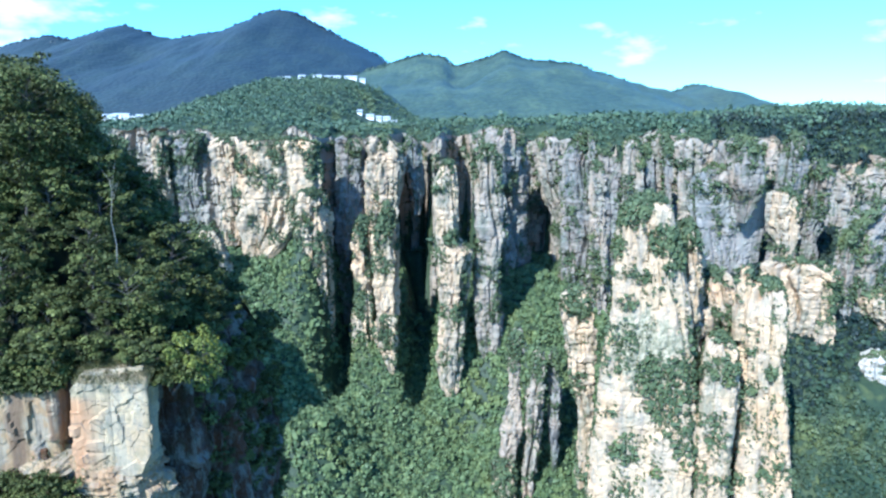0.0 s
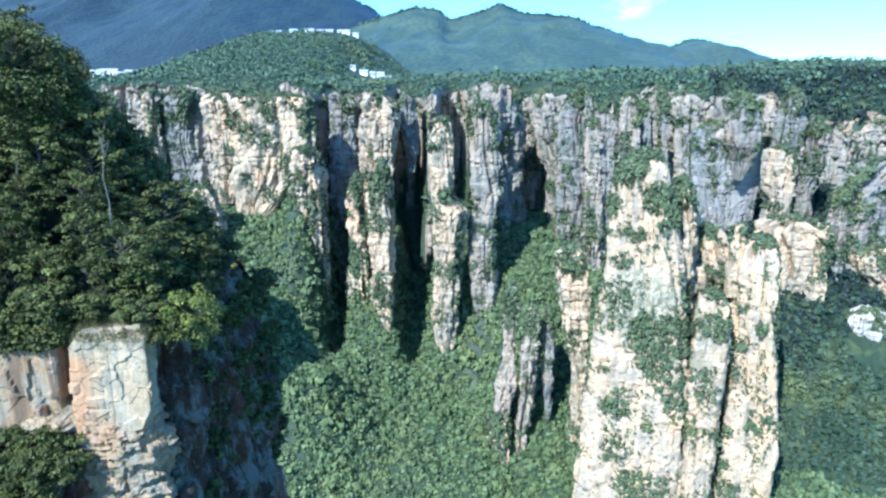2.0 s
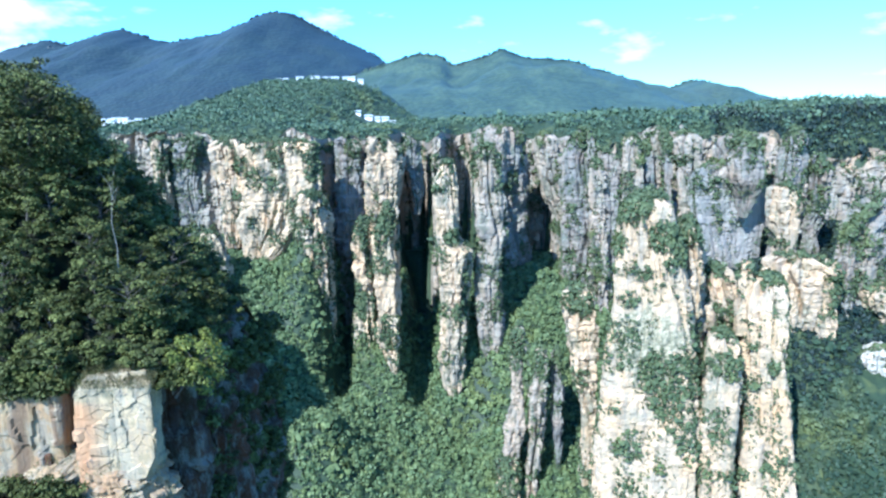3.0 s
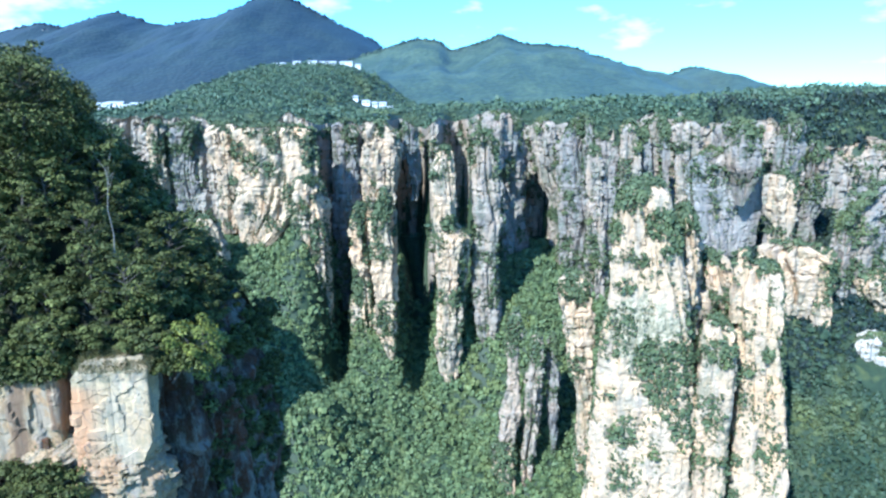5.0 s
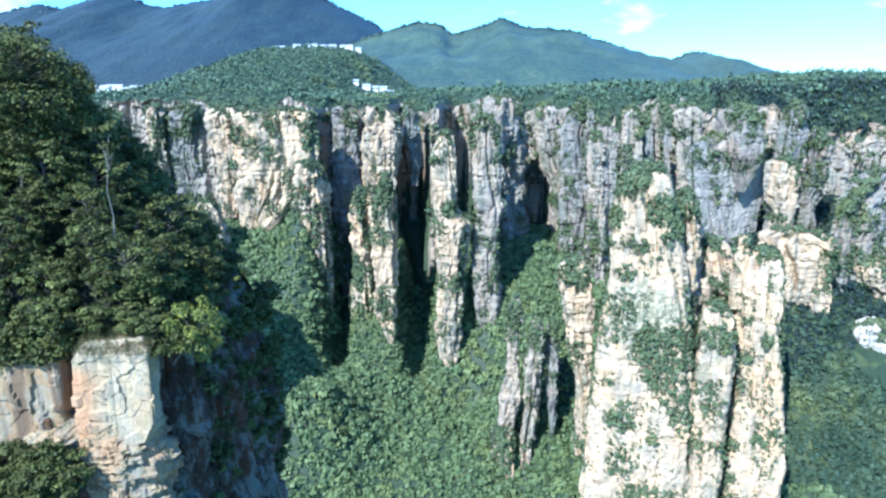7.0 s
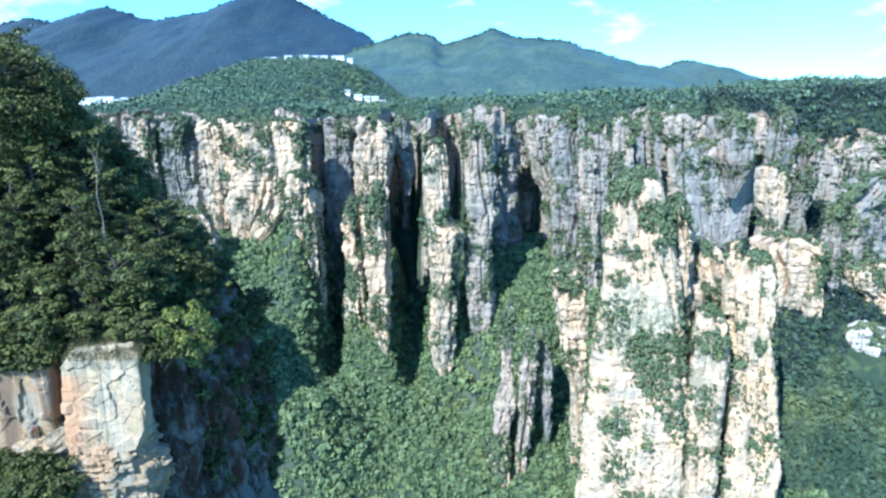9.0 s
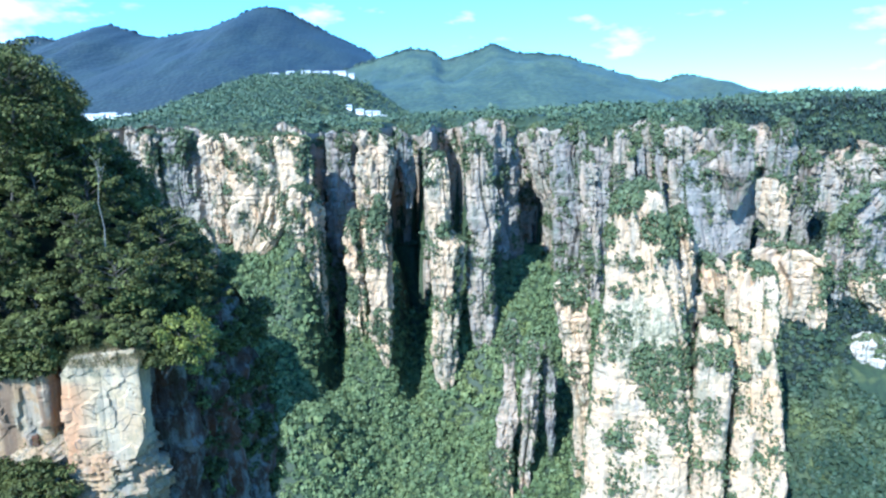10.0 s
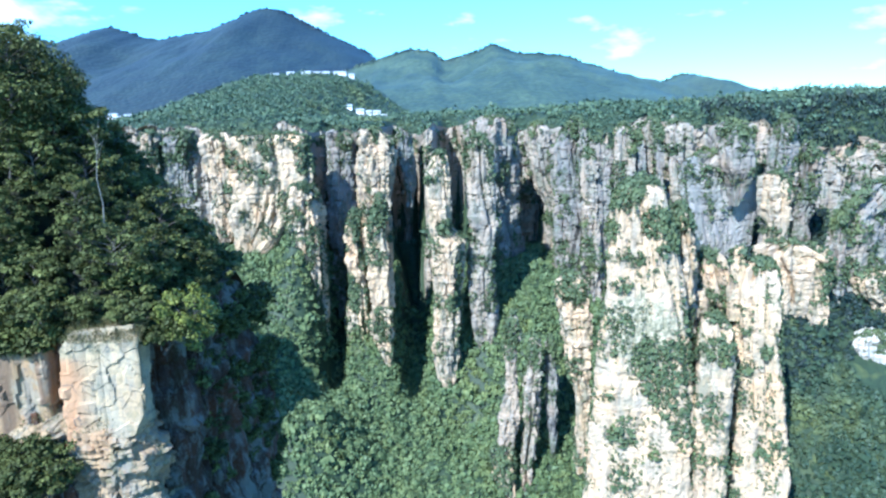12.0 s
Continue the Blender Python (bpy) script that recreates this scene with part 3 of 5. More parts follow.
rock_column("rock_buttress", "sunlit buff sandstone column with shrubs on its ledges", -238.1, 555.0, -129.9, -8.2, 15.9, 30, [(0.00, 0.60, 0.7), (0.37, 0.60, 0.7), (0.59, 0.90, -1.4), (1.00, 1.00, 0.0)],
            seed=1, veg=0.4, trees=1.0, power=4.0)
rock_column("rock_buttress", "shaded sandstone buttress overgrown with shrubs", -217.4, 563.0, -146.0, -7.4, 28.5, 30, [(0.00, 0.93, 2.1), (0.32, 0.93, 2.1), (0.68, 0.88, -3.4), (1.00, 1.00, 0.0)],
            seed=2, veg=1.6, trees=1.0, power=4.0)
rock_column("rock_buttress", "sunlit buff sandstone column with shrubs on its ledges", -175.3, 530.0, -97.6, -9.1, 25.7, 36, [(0.00, 0.70, 4.0), (0.45, 0.70, 4.0), (0.71, 0.87, 1.0), (1.00, 1.00, 0.0)],
            seed=3, veg=0.25, trees=1.0, power=4.0)
rock_column("cliff_face", "broad sunlit face of pale orange sandstone", -131.0, 515.0, -150.9, -11.5, 69.6, 30, [(0.00, 0.45, -16.9), (0.32, 0.45, -16.9), (0.52, 0.90, -3.4), (0.73, 1.00, 0.3), (1.00, 0.92, 0.0)],
            seed=4, veg=0.08, trees=1.0, power=4.0, rough=0.6,
            patches=[(-104, -18, 11.0), (-115, -14, 7.0), (-99, -36, 10.0), (-156.8, -30.0, 9.0), (-144.3, -39.6, 9.7), (-116.9, -66.1, 11.4), (-108.9, -85.4, 15.0), (-125.3, -103.6, 7.9), (-162.7, -54.1, 5.3)])
rock_column("rock_slab", "pale sandstone slab at the foot of the cliff", -176.8, 480.0, -151.0, -78.1, 18.4, 20, [(0.00, 0.64, 8.2), (0.62, 0.64, 8.2), (0.82, 0.91, 3.3), (1.00, 1.00, 0.0)],
            seed=5, veg=0.3, trees=1.0, power=4.0)
rock_column("rock_spur", "wooded sandstone spur with bare patches", -100.7, 497.0, -219.4, -49.2, 27.9, 46, [(0.00, 0.53, 5.5), (0.26, 0.53, 5.5), (0.54, 0.88, 1.4), (0.80, 1.00, -0.5), (1.00, 0.69, 0.0)],
            seed=6, veg=4.0, trees=1.0, power=4.0)
# out of sight behind the headland, added to throw shade into the gully
rock_column("rock_buttress", "unseen sandstone buttress casting shade on the wooded gully", -196.0, 315.0, -290.0, -40.0, 62.0, 110, [(0.00, 1.10, 0.0), (0.60, 1.00, 0.0), (0.90, 0.75, 4.0), (1.00, 0.40, 8.0)],
            seed=7, veg=0.4)
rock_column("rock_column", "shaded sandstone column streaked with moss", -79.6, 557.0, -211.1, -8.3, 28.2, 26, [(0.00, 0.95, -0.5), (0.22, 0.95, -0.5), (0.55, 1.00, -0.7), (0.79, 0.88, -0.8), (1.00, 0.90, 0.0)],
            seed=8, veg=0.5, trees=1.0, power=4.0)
rock_column("rock_column", "sunlit buff sandstone column with shrubs on its ledges", -49.6, 543.0, -167.0, -10.3, 33.1, 26, [(0.00, 0.81, -2.0), (0.29, 0.81, -2.0), (0.59, 0.87, -1.4), (0.83, 0.97, 0.2), (1.00, 1.00, 0.0)],
            seed=9, veg=0.25, trees=1.0, power=4.0)
rock_column("stone_pillar", "slim sandstone pillar with an orange face", -42.1, 475.0, -188.2, -57.7, 20.8, 26, [(0.00, 0.85, 0.2), (0.34, 0.85, 0.2), (0.63, 1.00, -0.8), (0.84, 0.89, -1.8), (1.00, 0.35, 0.0)],
            seed=10, veg=0.3, trees=1.0, power=4.0, rough=0.6,
            patches=[(-41.0, -66.4, 6.5), (-34.8, -89.4, 3.7)])
rock_column("stone_pillar", "overgrown stone pillar with a few bare patches", -61.5, 480.0, -190.0, -70.0, 17.0, 24, [(0.00, 1.10, 1.5), (0.30, 1.05, 1.5), (0.62, 1.00, 0.0), (0.86, 0.80, -1.0), (1.00, 0.40, 0.0)],
            seed=61, veg=7.0, trees=1.0, power=3.0)
rock_column("stone_stub", "small bare sandstone outcrop in the forest", -42.6, 456.0, -223.0, -136.8, 18.0, 16, [(0.00, 0.37, 4.3), (0.52, 0.37, 4.3), (0.75, 0.92, 1.3), (1.00, 1.00, 0.0)],
            seed=11, veg=1.5, trees=0.6, power=4.0)
rock_column("rock_column", "grey sandstone buttress with shrubs in its cracks", -26.8, 567.0, -77.7, -7.5, 15.3, 30, [(0.00, 0.38, 4.4), (0.26, 0.64, 4.4), (0.57, 0.95, 1.2), (1.00, 1.00, 0.0)],
            seed=12, root=0.0, veg=0.3, trees=1.0, power=4.0)
rock_column("stone_pillar", "tall sandstone pillar tapering to a pale tip", 3.8, 453.0, -221.2, -26.3, 27.5, 30, [(0.00, 0.09, 2.4), (0.09, 0.15, 2.4), (0.16, 0.57, 2.3), (0.28, 0.80, 2.3), (0.45, 0.84, 3.8), (0.68, 1.00, 5.2), (0.72, 0.65, -0.3), (0.92, 0.62, -1.5), (1.00, 0.39, 0.0)],
            seed=13, veg=0.2, trees=1.0, power=4.0, rough=0.7,
            patches=[(6.3, -78.8, 6.2), (18.1, -84.7, 5.4), (11.2, -133.7, 8.5), (15.3, -152.6, 6.2)])
rock_column("stone_pillar", "tall weathered sandstone pillar with a white foot", 31.8, 469.0, -198.0, -16.2, 27.5, 34, [(0.00, 0.15, 2.6), (0.10, 0.25, 2.6), (0.19, 0.76, 2.8), (0.33, 0.84, 2.1), (0.52, 0.77, 0.8), (0.65, 1.00, 3.7), (0.83, 0.90, 0.4), (1.00, 0.77, 0.0)],
            seed=14, veg=0.25, trees=1.0, power=4.0, rough=0.8,
            patches=[(24.7, -87.4, 5.6), (43.2, -99.9, 5.6)])
rock_column("rock_column", "grey sandstone buttress with shrubs in its cracks", 60.9, 546.0, -158.1, -2.7, 45.2, 24, [(0.00, 1.00, 6.0), (0.29, 1.00, 6.0), (0.57, 0.91, 3.8), (0.81, 0.99, 1.6), (1.00, 0.92, 0.0)],
            seed=15, veg=0.6, trees=1.0, power=4.0, turn=48)
rock_column("rock_column", "weathered beige sandstone column with shrubs on its ledges", 85.7, 547.0, -128.8, -9.0, 23.3, 30, [(0.00, 0.45, 13.1), (0.42, 0.45, 13.1), (0.58, 0.77, 7.7), (0.77, 1.00, 4.1), (1.00, 0.79, 0.0)],
            seed=16, veg=0.7, trees=1.0, power=4.0)
rock_column("rock_column", "grey sandstone buttress with shrubs in its cracks", 112.9, 520.0, -137.2, -5.1, 40.3, 40, [(0.00, 1.00, 8.3), (0.34, 1.00, 8.3), (0.58, 0.99, 2.4), (0.81, 0.81, -2.2), (1.00, 0.37, 0.0)],
            seed=17, veg=0.8, trees=1.0, power=4.0)
rock_column("rock_column", "weathered beige sandstone column with shrubs on its ledges", 141.7, 497.0, -142.7, -10.2, 31.0, 30, [(0.00, 1.00, 5.8), (0.34, 1.00, 5.8), (0.57, 0.76, 3.2), (0.83, 0.58, 0.5), (1.00, 0.47, 0.0)],
            seed=18, veg=0.5, trees=1.0, power=4.0, turn=-12)
rock_column("rock_column", "grey sandstone buttress with shrubs in its cracks", 127.1, 505.0, -122.0, -20.1, 20.1, 30, [(0.00, 1.00, 3.3), (0.44, 1.00, 3.3), (0.78, 0.90, 1.5), (1.00, 0.77, 0.0)],
            seed=58, veg=0.8, trees=1.0, power=4.0)
rock_column("rock_column", "weathered beige sandstone column with shrubs on its ledges", 167.5, 511.0, -136.4, -6.7, 20.7, 30, [(0.00, 1.00, 5.1), (0.35, 1.00, 5.1), (0.69, 0.73, 3.1), (1.00, 0.59, 0.0)],
            seed=19, veg=0.35, trees=1.0, power=4.0, turn=-10)
rock_column("rock_column", "weathered beige sandstone column with shrubs on its ledges", 181.0, 490.0, -133.1, -8.1, 25.0, 24, [(0.00, 1.00, 11.0), (0.36, 1.00, 11.0), (0.57, 0.89, 7.8), (0.80, 0.84, 3.5), (1.00, 0.77, 0.0)],
            seed=20, veg=0.35, trees=1.0, power=4.0, turn=-8)
rock_column("cliff_face", "smooth grey sandstone wall with an overhang", 214.6, 489.0, -166.2, -32.8, 63.7, 22, [(0.00, 0.67, 9.8), (0.34, 0.67, 9.8), (0.59, 0.92, 5.6), (0.87, 1.00, 1.0), (1.00, 0.93, 0.0)],
            seed=21, veg=0.1, trees=1.0, power=9, turn=12, rough=0.5)
# grey stone chosen to carry the shade on this buttress
rock_column("rock_buttress", "grey sandstone buttress with shrubs in its cracks", 221.0, 484.0, -72.0, -9.2, 25.0, 50, [(0.00, 0.15, 2.5), (0.22, 0.50, 3.5), (0.42, 0.92, 2.5), (0.64, 1.00, 2.0), (1.00, 0.80, 0.0)],
            seed=57, veg=0.1, trees=1.0, power=7.0, rough=0.6)
# grey stone on these eastern columns also carries the cloud shade
rock_column("rock_column", "grey sandstone column with shrubs on its ledges", 263.1, 482.0, -143.2, -6.4, 21.0, 16, [(0.00, 0.84, -3.3), (0.33, 0.84, -3.3), (0.50, 0.92, -1.5), (0.72, 1.00, 1.2), (1.00, 0.94, 0.0)],
            seed=22, veg=1.0, trees=1.0, power=4.0, turn=29)
rock_column("rock_column", "grey sandstone buttress with shrubs in its cracks", 291.6, 494.0, -175.0, -27.0, 23.2, 16, [(0.00, 1.00, 1.2), (0.27, 1.00, 1.2), (0.58, 0.81, -3.0), (0.76, 0.88, 1.3), (1.00, 0.95, 0.0)],
            seed=23, veg=2.0, trees=1.0, power=4.0, turn=29)
rock_column("cliff_face", "banded sandstone wall streaked with shrubs", 331.1, 462.0, -199.6, -54.0, 83.8, 24, [(0.00, 0.77, -5.2), (0.25, 0.77, -5.2), (0.39, 0.94, -11.1), (0.66, 0.98, -12.0), (0.83, 1.00, -9.5), (1.00, 0.73, 0.0)],
            seed=24, veg=2.2, trees=1.0, power=4.0, turn=26)
rock_column("rock_slab", "low sunlit sandstone bluff above the forest", 244.4, 438.0, -170.8, -93.8, 52.3, 20, [(0.00, 0.88, 2.6), (0.58, 0.88, 2.6), (0.78, 0.97, 1.0), (1.00, 1.00, 0.0)],
            seed=25, veg=0.6, trees=1.0, power=4.0, turn=-24)
rock_column("rock_slab", "pale rounded sandstone outcrop", 315.6, 445.0, -185.1, -115.6, 40.8, 26, [(0.00, 0.78, 8.1), (0.65, 0.78, 8.1), (0.77, 0.97, 3.0), (1.00, 1.00, 0.0)],
            seed=26, veg=0.3, trees=1.0, power=4.0)
rock_column("boulder", "white bare boulder among the trees", 294.2, 412.0, -226.0, -149.0, 33.9, 22, [(0.00, 0.87, 2.7), (0.61, 0.87, 2.7), (0.88, 1.00, 0.8), (1.00, 0.71, 0.0)],
            seed=27, veg=0.05, trees=0, power=2.6, mat=MAT_BOULDER)
rock_column("rock_column", "weathered beige sandstone column with shrubs on its ledges", 116.7, 494.0, -130.2, -27.5, 16.7, 16, [(0.00, 1.00, 3.5), (0.44, 1.00, 3.5), (0.82, 0.83, 1.3), (1.00, 0.67, 0.0)],
            seed=50, veg=0.6, trees=1.0, power=4.0, turn=-10)
rock_column("rock_column", "grey sandstone buttress with shrubs in its cracks", 156.1, 502.0, -122.3, -15.9, 14.0, 20, [(0.00, 1.00, 5.1), (0.42, 1.00, 5.1), (0.75, 0.80, 2.5), (1.00, 0.55, 0.0)],
            seed=51, veg=0.6, trees=1.0, power=4.0)
rock_column("rock_column", "grey sandstone buttress with shrubs in its cracks", 168.9, 495.0, -130.2, -8.2, 10.4, 18, [(0.00, 1.00, 6.5), (0.37, 1.00, 6.5), (0.69, 0.74, 3.4), (1.00, 0.57, 0.0)],
            seed=52, veg=0.4, trees=1.0, power=4.0)
rock_column("rock_column", "grey sandstone buttress with shrubs in its cracks", 207.2, 497.0, -130.5, -29.3, 14.6, 18, [(0.00, 0.90, 2.4), (0.44, 0.90, 2.4), (0.83, 1.00, 0.1), (1.00, 0.82, 0.0)],
            seed=53, veg=1.4, trees=1.0, power=4.0)
rock_column("rock_column", "sunlit buff sandstone column with shrubs on its ledges", 252.4, 470.0, -140.7, -47.9, 17.3, 16, [(0.00, 0.96, 0.8), (0.48, 0.96, 0.8), (0.73, 1.00, 0.5), (1.00, 0.94, 0.0)],
            seed=54, veg=0.3, trees=1.0, power=4.0)
rock_column("rock_column", "grey sandstone buttress with shrubs in its cracks", 102.1, 515.0, -138.1, -34.7, 19.0, 20, [(0.00, 1.00, 1.4), (0.44, 1.00, 1.4), (0.74, 0.89, 1.0), (1.00, 0.70, 0.0)],
            seed=56, veg=0.9, trees=1.0, power=4.0)
rock_column("stone_pillar", "huge bare sandstone pillar patched with shrubs", 99.1, 329.0, -298.6, -37.7, 61.4, 46, [(0.00, 1.00, 4.3), (0.31, 1.00, 4.3), (0.41, 0.98, 5.1), (0.56, 0.90, 4.5), (0.70, 0.78, 4.0), (0.79, 0.67, 4.0), (0.89, 0.56, 0.7), (0.96, 0.48, -1.0), (1.00, 0.35, 0.0)],
            seed=30, jag=3.0, veg=0.06, trees=1.0, power=5, turn=-17, rough=0.45, mat=MAT_LICHEN,
            patches=[(108, -126, 13.0), (121, -131, 15.0), (114, -142, 13.0), (121, -153, 10.0), (125, -166, 8.0), (118, -62, 9.0), (86, -62, 8.0), (96.4, -39.3, 9.2), (108.4, -56.4, 8.1), (87.4, -48.1, 3.8), (112.1, -70.5, 4.3), (119.9, -121.5, 12.4), (111.7, -139.8, 10.2), (124.1, -152.2, 8.1), (93.8, -89.1, 5.0), (92.4, -167.9, 7.0), (87.1, -149.1, 3.2), (106.0, -216.0, 13.0), (116.0, -222.0, 11.0), (94.7, -105.2, 2.7), (82.9, -123.1, 2.7)])
rock_column("rock_spire", "small sunlit pinnacle on the shoulder of a pillar", 154.0, 322.0, -110.0, -71.0, 9.5, 12, [(0.00, 1.20, 0.0), (0.6, 1.0, 0.0), (1.00, 0.75, 0.0)],
            seed=63, veg=0.1, trees=0.0, power=5.0, turn=-20, rough=0.7)
rock_column("stone_pillar", "sunlit buff sandstone column with shrubs on its ledges", 122.8, 335.0, -181.6, -50.0, 16.4, 34, [(0.00, 0.78, 7.4), (0.46, 0.78, 7.4), (0.78, 1.00, 3.6), (1.00, 0.80, 0.0)],
            seed=31, veg=0.6, trees=1.0, power=4.0, turn=-19)
rock_column("stone_pillar", "sunlit buff sandstone column with shrubs on its ledges", 137.1, 315.0, -294.3, -106.0, 22.0, 30, [(0.00, 0.93, 1.2), (0.42, 0.93, 1.2), (0.53, 0.96, 0.7), (0.70, 1.00, 0.4), (0.86, 0.98, 0.2), (1.00, 0.72, 0.0)],
            seed=32, veg=0.05, trees=1.0, power=4.0, turn=-20, rough=0.42)
rock_column("stone_pillar", "square pale sandstone pillar with a bare face", 159.7, 324.0, -297.2, -79.0, 31.0, 40, [(0.00, 1.00, 6.6), (0.37, 1.00, 6.6), (0.49, 0.99, 6.4), (0.66, 0.86, 4.3), (0.83, 0.81, 0.8), (0.94, 0.78, -0.1), (1.00, 0.52, 0.0)],
            seed=33, veg=0.05, trees=1.0, power=6, turn=-22, rough=0.42,
            patches=[(166.0, -123.8, 4.3), (158.5, -134.3, 3.2), (172.5, -174.8, 3.7), (154.4, -184.4, 5.9), (152.0, -205.0, 9.0), (160.0, -220.0, 8.0)])
rock_column("rock_column", "sunlit buff sandstone column with shrubs on its ledges", 143.8, 345.0, -176.2, -79.0, 28.3, 30, [(0.00, 0.90, 7.8), (0.51, 0.90, 7.8), (0.78, 1.00, 4.2), (1.00, 0.76, 0.0)],
            seed=34, veg=2.2, trees=1.0, power=4.0, turn=-20)
rock_column("stone_stub", "sunlit buff sandstone column with shrubs on its ledges", 77.6, 363.0, -217.3, -93.6, 18.7, 26, [(0.00, 0.50, 8.5), (0.36, 0.50, 8.5), (0.51, 0.84, 5.1), (0.78, 1.00, 2.7), (1.00, 0.95, 0.0)],
            seed=35, veg=0.9, trees=1.0, power=4.0)
rock_column("rock_spire", "slender weathered sandstone spire in the forest", 46.6, 392.0, -250.8, -126.0, 13.0, 16, [(0.00, 1.0, -3.8), (0.24, 1.0, -3.8), (0.46, 1.00, -1.8), (0.68, 0.75, 0.2), (0.83, 0.79, 0.1), (1.00, 0.65, 0.0)],
            seed=40, jag=2.0, veg=0.3, trees=0.15, power=4.0)
rock_column("rock_spire", "slender weathered sandstone spire in the forest", 60.2, 387.0, -277.4, -140.9, 14.0, 18, [(0.00, 0.9, -4.7), (0.22, 0.9, -4.7), (0.38, 0.92, -4.8), (0.56, 0.81, -1.9), (0.70, 1.00, -1.7), (0.84, 0.79, -0.1), (1.00, 0.59, 0.0)],
            seed=41, jag=2.0, veg=0.3, trees=0.15, power=4.0)
rock_column("rock_spire", "shaded sandstone spire with shrubs", 72.2, 397.0, -250.9, -144.6, 9.0, 18, [(0.00, 0.51, 2.2), (0.23, 0.51, 2.2), (0.46, 0.84, 1.6), (0.73, 1.00, 1.1), (1.00, 0.71, 0.0)],
            seed=42, jag=2.0, veg=0.2, trees=0.2, power=4.0)
rock_column("rock_slab", "low pale sandstone step in the forest", 39.1, 380.0, -250.5, -211.0, 17.1, 12, [(0.00, 0.77, 2.7), (0.37, 0.77, 2.7), (1.00, 1.00, 0.0)],
            seed=43, veg=0.5, trees=0.4, power=4.0)
rock_column("rock_slab", "small pale rock showing through the canopy", -78.8, 370.0, -251.2, -211.2, 8.4, 8, [(0.00, 0.75, -0.7), (0.75, 0.75, -0.7), (1.00, 1.00, 0.0)],
            seed=44, veg=0.3, trees=0.2, power=4.0)

# shrubs of the back wall
_g3 = wv
_nr = np.cross(np.gradient(_g3, axis=1), np.gradient(_g3, axis=0))
_nr /= np.linalg.norm(_nr, axis=2)[..., None]
_nr = np.where(_nr[..., 1:2] > 0, -_nr, _nr)
_p, _s = sample_shrubs(_g3[:-3].reshape(-1, 3), _nr[:-3].reshape(-1, 3), 1.0, 900, z_top=-6)
_v, _f = scatter(SHRUBS, _p, _s * 1.2, 901)
tagged(new("cliff_shrubs", mesh_of("cliff_shrubs", _v, _f, MAT_SHRUB)), "dark shrubs clinging to the ledges of the cliff", "shrubs", kind="stuff")


# ---- forests ----
def forest(name, label, x0, x1, y0, y1, gap, lo, hi, protos, mat, seed, keep=None, sink=0.25, tall=1.0, steep=0.0):
    g = np.random.default_rng(seed)
    ax, ay = np.arange(x0, x1, gap), np.arange(y0, y1, gap)
    px, py = np.meshgrid(ax, ay)
    px = (px + g.uniform(-0.5, 0.5, px.shape) * gap).ravel()
    py = (py + g.uniform(-0.5, 0.5, py.shape) * gap).ravel()
    ok = (px < 0.84 * py + 8) & (px > (-0.35 if y1 < 560 else -0.62) * py - 8)
    if keep is not None:
        ok &= keep(px, py)
    if steep:
        ok &= np.hypot(land(px + 3, py) - land(px - 3, py), land(px, py + 3) - land(px, py - 3)) / 6 > steep
    px, py = px[ok], py[ok]
    sz = g.uniform(lo, hi, len(px)) * (0.7 + 0.6 * soft(px / 22, py / 22, seed)) * np.where(g.random(len(px)) < 0.10, 1.35, 1.0)
    p = np.stack([px, py, land(px, py) + sz * (sink + g.uniform(-0.35, 0.45, len(px)))], -1)
    v, f = scatter(protos, p, sz, seed + 1, tall)
    return tagged(new(name, mesh_of(name, v, f, mat)), label, "forest", kind="stuff")


def away(x, y):
    """Clear of the houses and of the view down from them."""
    a = (np.abs(x + 392) < 42) & (y > 735) & (y < 820)
    b = (np.abs(x + 78) < 28) & (y > 770) & (y < 815)
    c = (np.abs(x + 205) < 100) & (y > 972) & (y < 1015)
    return ~(a | b | c)


def below_rim(x, y):
    return (y < rim_line(x) + 20) & (((x - 291) / 18) ** 2 + ((y - 398) / 11) ** 2 > 1)


def pine_ground(x, y):
    return (x > 196 + 14 * (fractal(x / 20, y / 20, 91, 2) - 0.5)) & (y > 346 - 0.18 * (x - 200) + 30 * (fractal(x / 40, y / 40, 92, 2) - 0.5))


forest("valley_forest", "dense green broadleaf forest on the valley slopes", -200, 400, 322, 556, 4.3, 1.5, 4.3, CROWNS, MAT_FOREST, 300, lambda x, y: below_rim(x, y) & ~pine_ground(x, y), 0.15, 1.3)
def upper_bank(x, y):
    return y > 398 + 26 * (fractal(x / 34, y / 34, 95, 3) - 0.5)


forest("pine_stand", "green pines on the bank below the cliff", -200, 400, 322, 440, 4.4, 2.0, 4.0, CROWNS, MAT_PINE, 301, lambda x, y: below_rim(x, y) & pine_ground(x, y) & ~upper_bank(x, y), 0.15, 1.4)
# upper bank in the darkened needles, for the cloud shade there
forest("upper_pine_stand", "pines at the foot of the eastern cliff, darkened for cloud shade", 150, 400, 370, 556, 4.4, 2.0, 4.0, CROWNS, MAT_SHADEPINE, 302, lambda x, y: below_rim(x, y) & pine_ground(x, y) & upper_bank(x, y), 0.15, 1.4)
forest("slope_forest", "green trees on the steepest banks of the valley", -200, 400, 322, 540, 4.2, 1.8, 3.8, CROWNS_FAR, MAT_FOREST, 304, lambda x, y: below_rim(x, y) & ~pine_ground(x, y), 0.15, 1.3, 0.78)
forest("understory", "low leafy growth between the valley's trees", -200, 400, 322, 540, 3.5, 1.3, 2.8, SHRUBS, MAT_FOREST, 306, lambda x, y: below_rim(x, y) & ~pine_ground(x, y), 0.3)
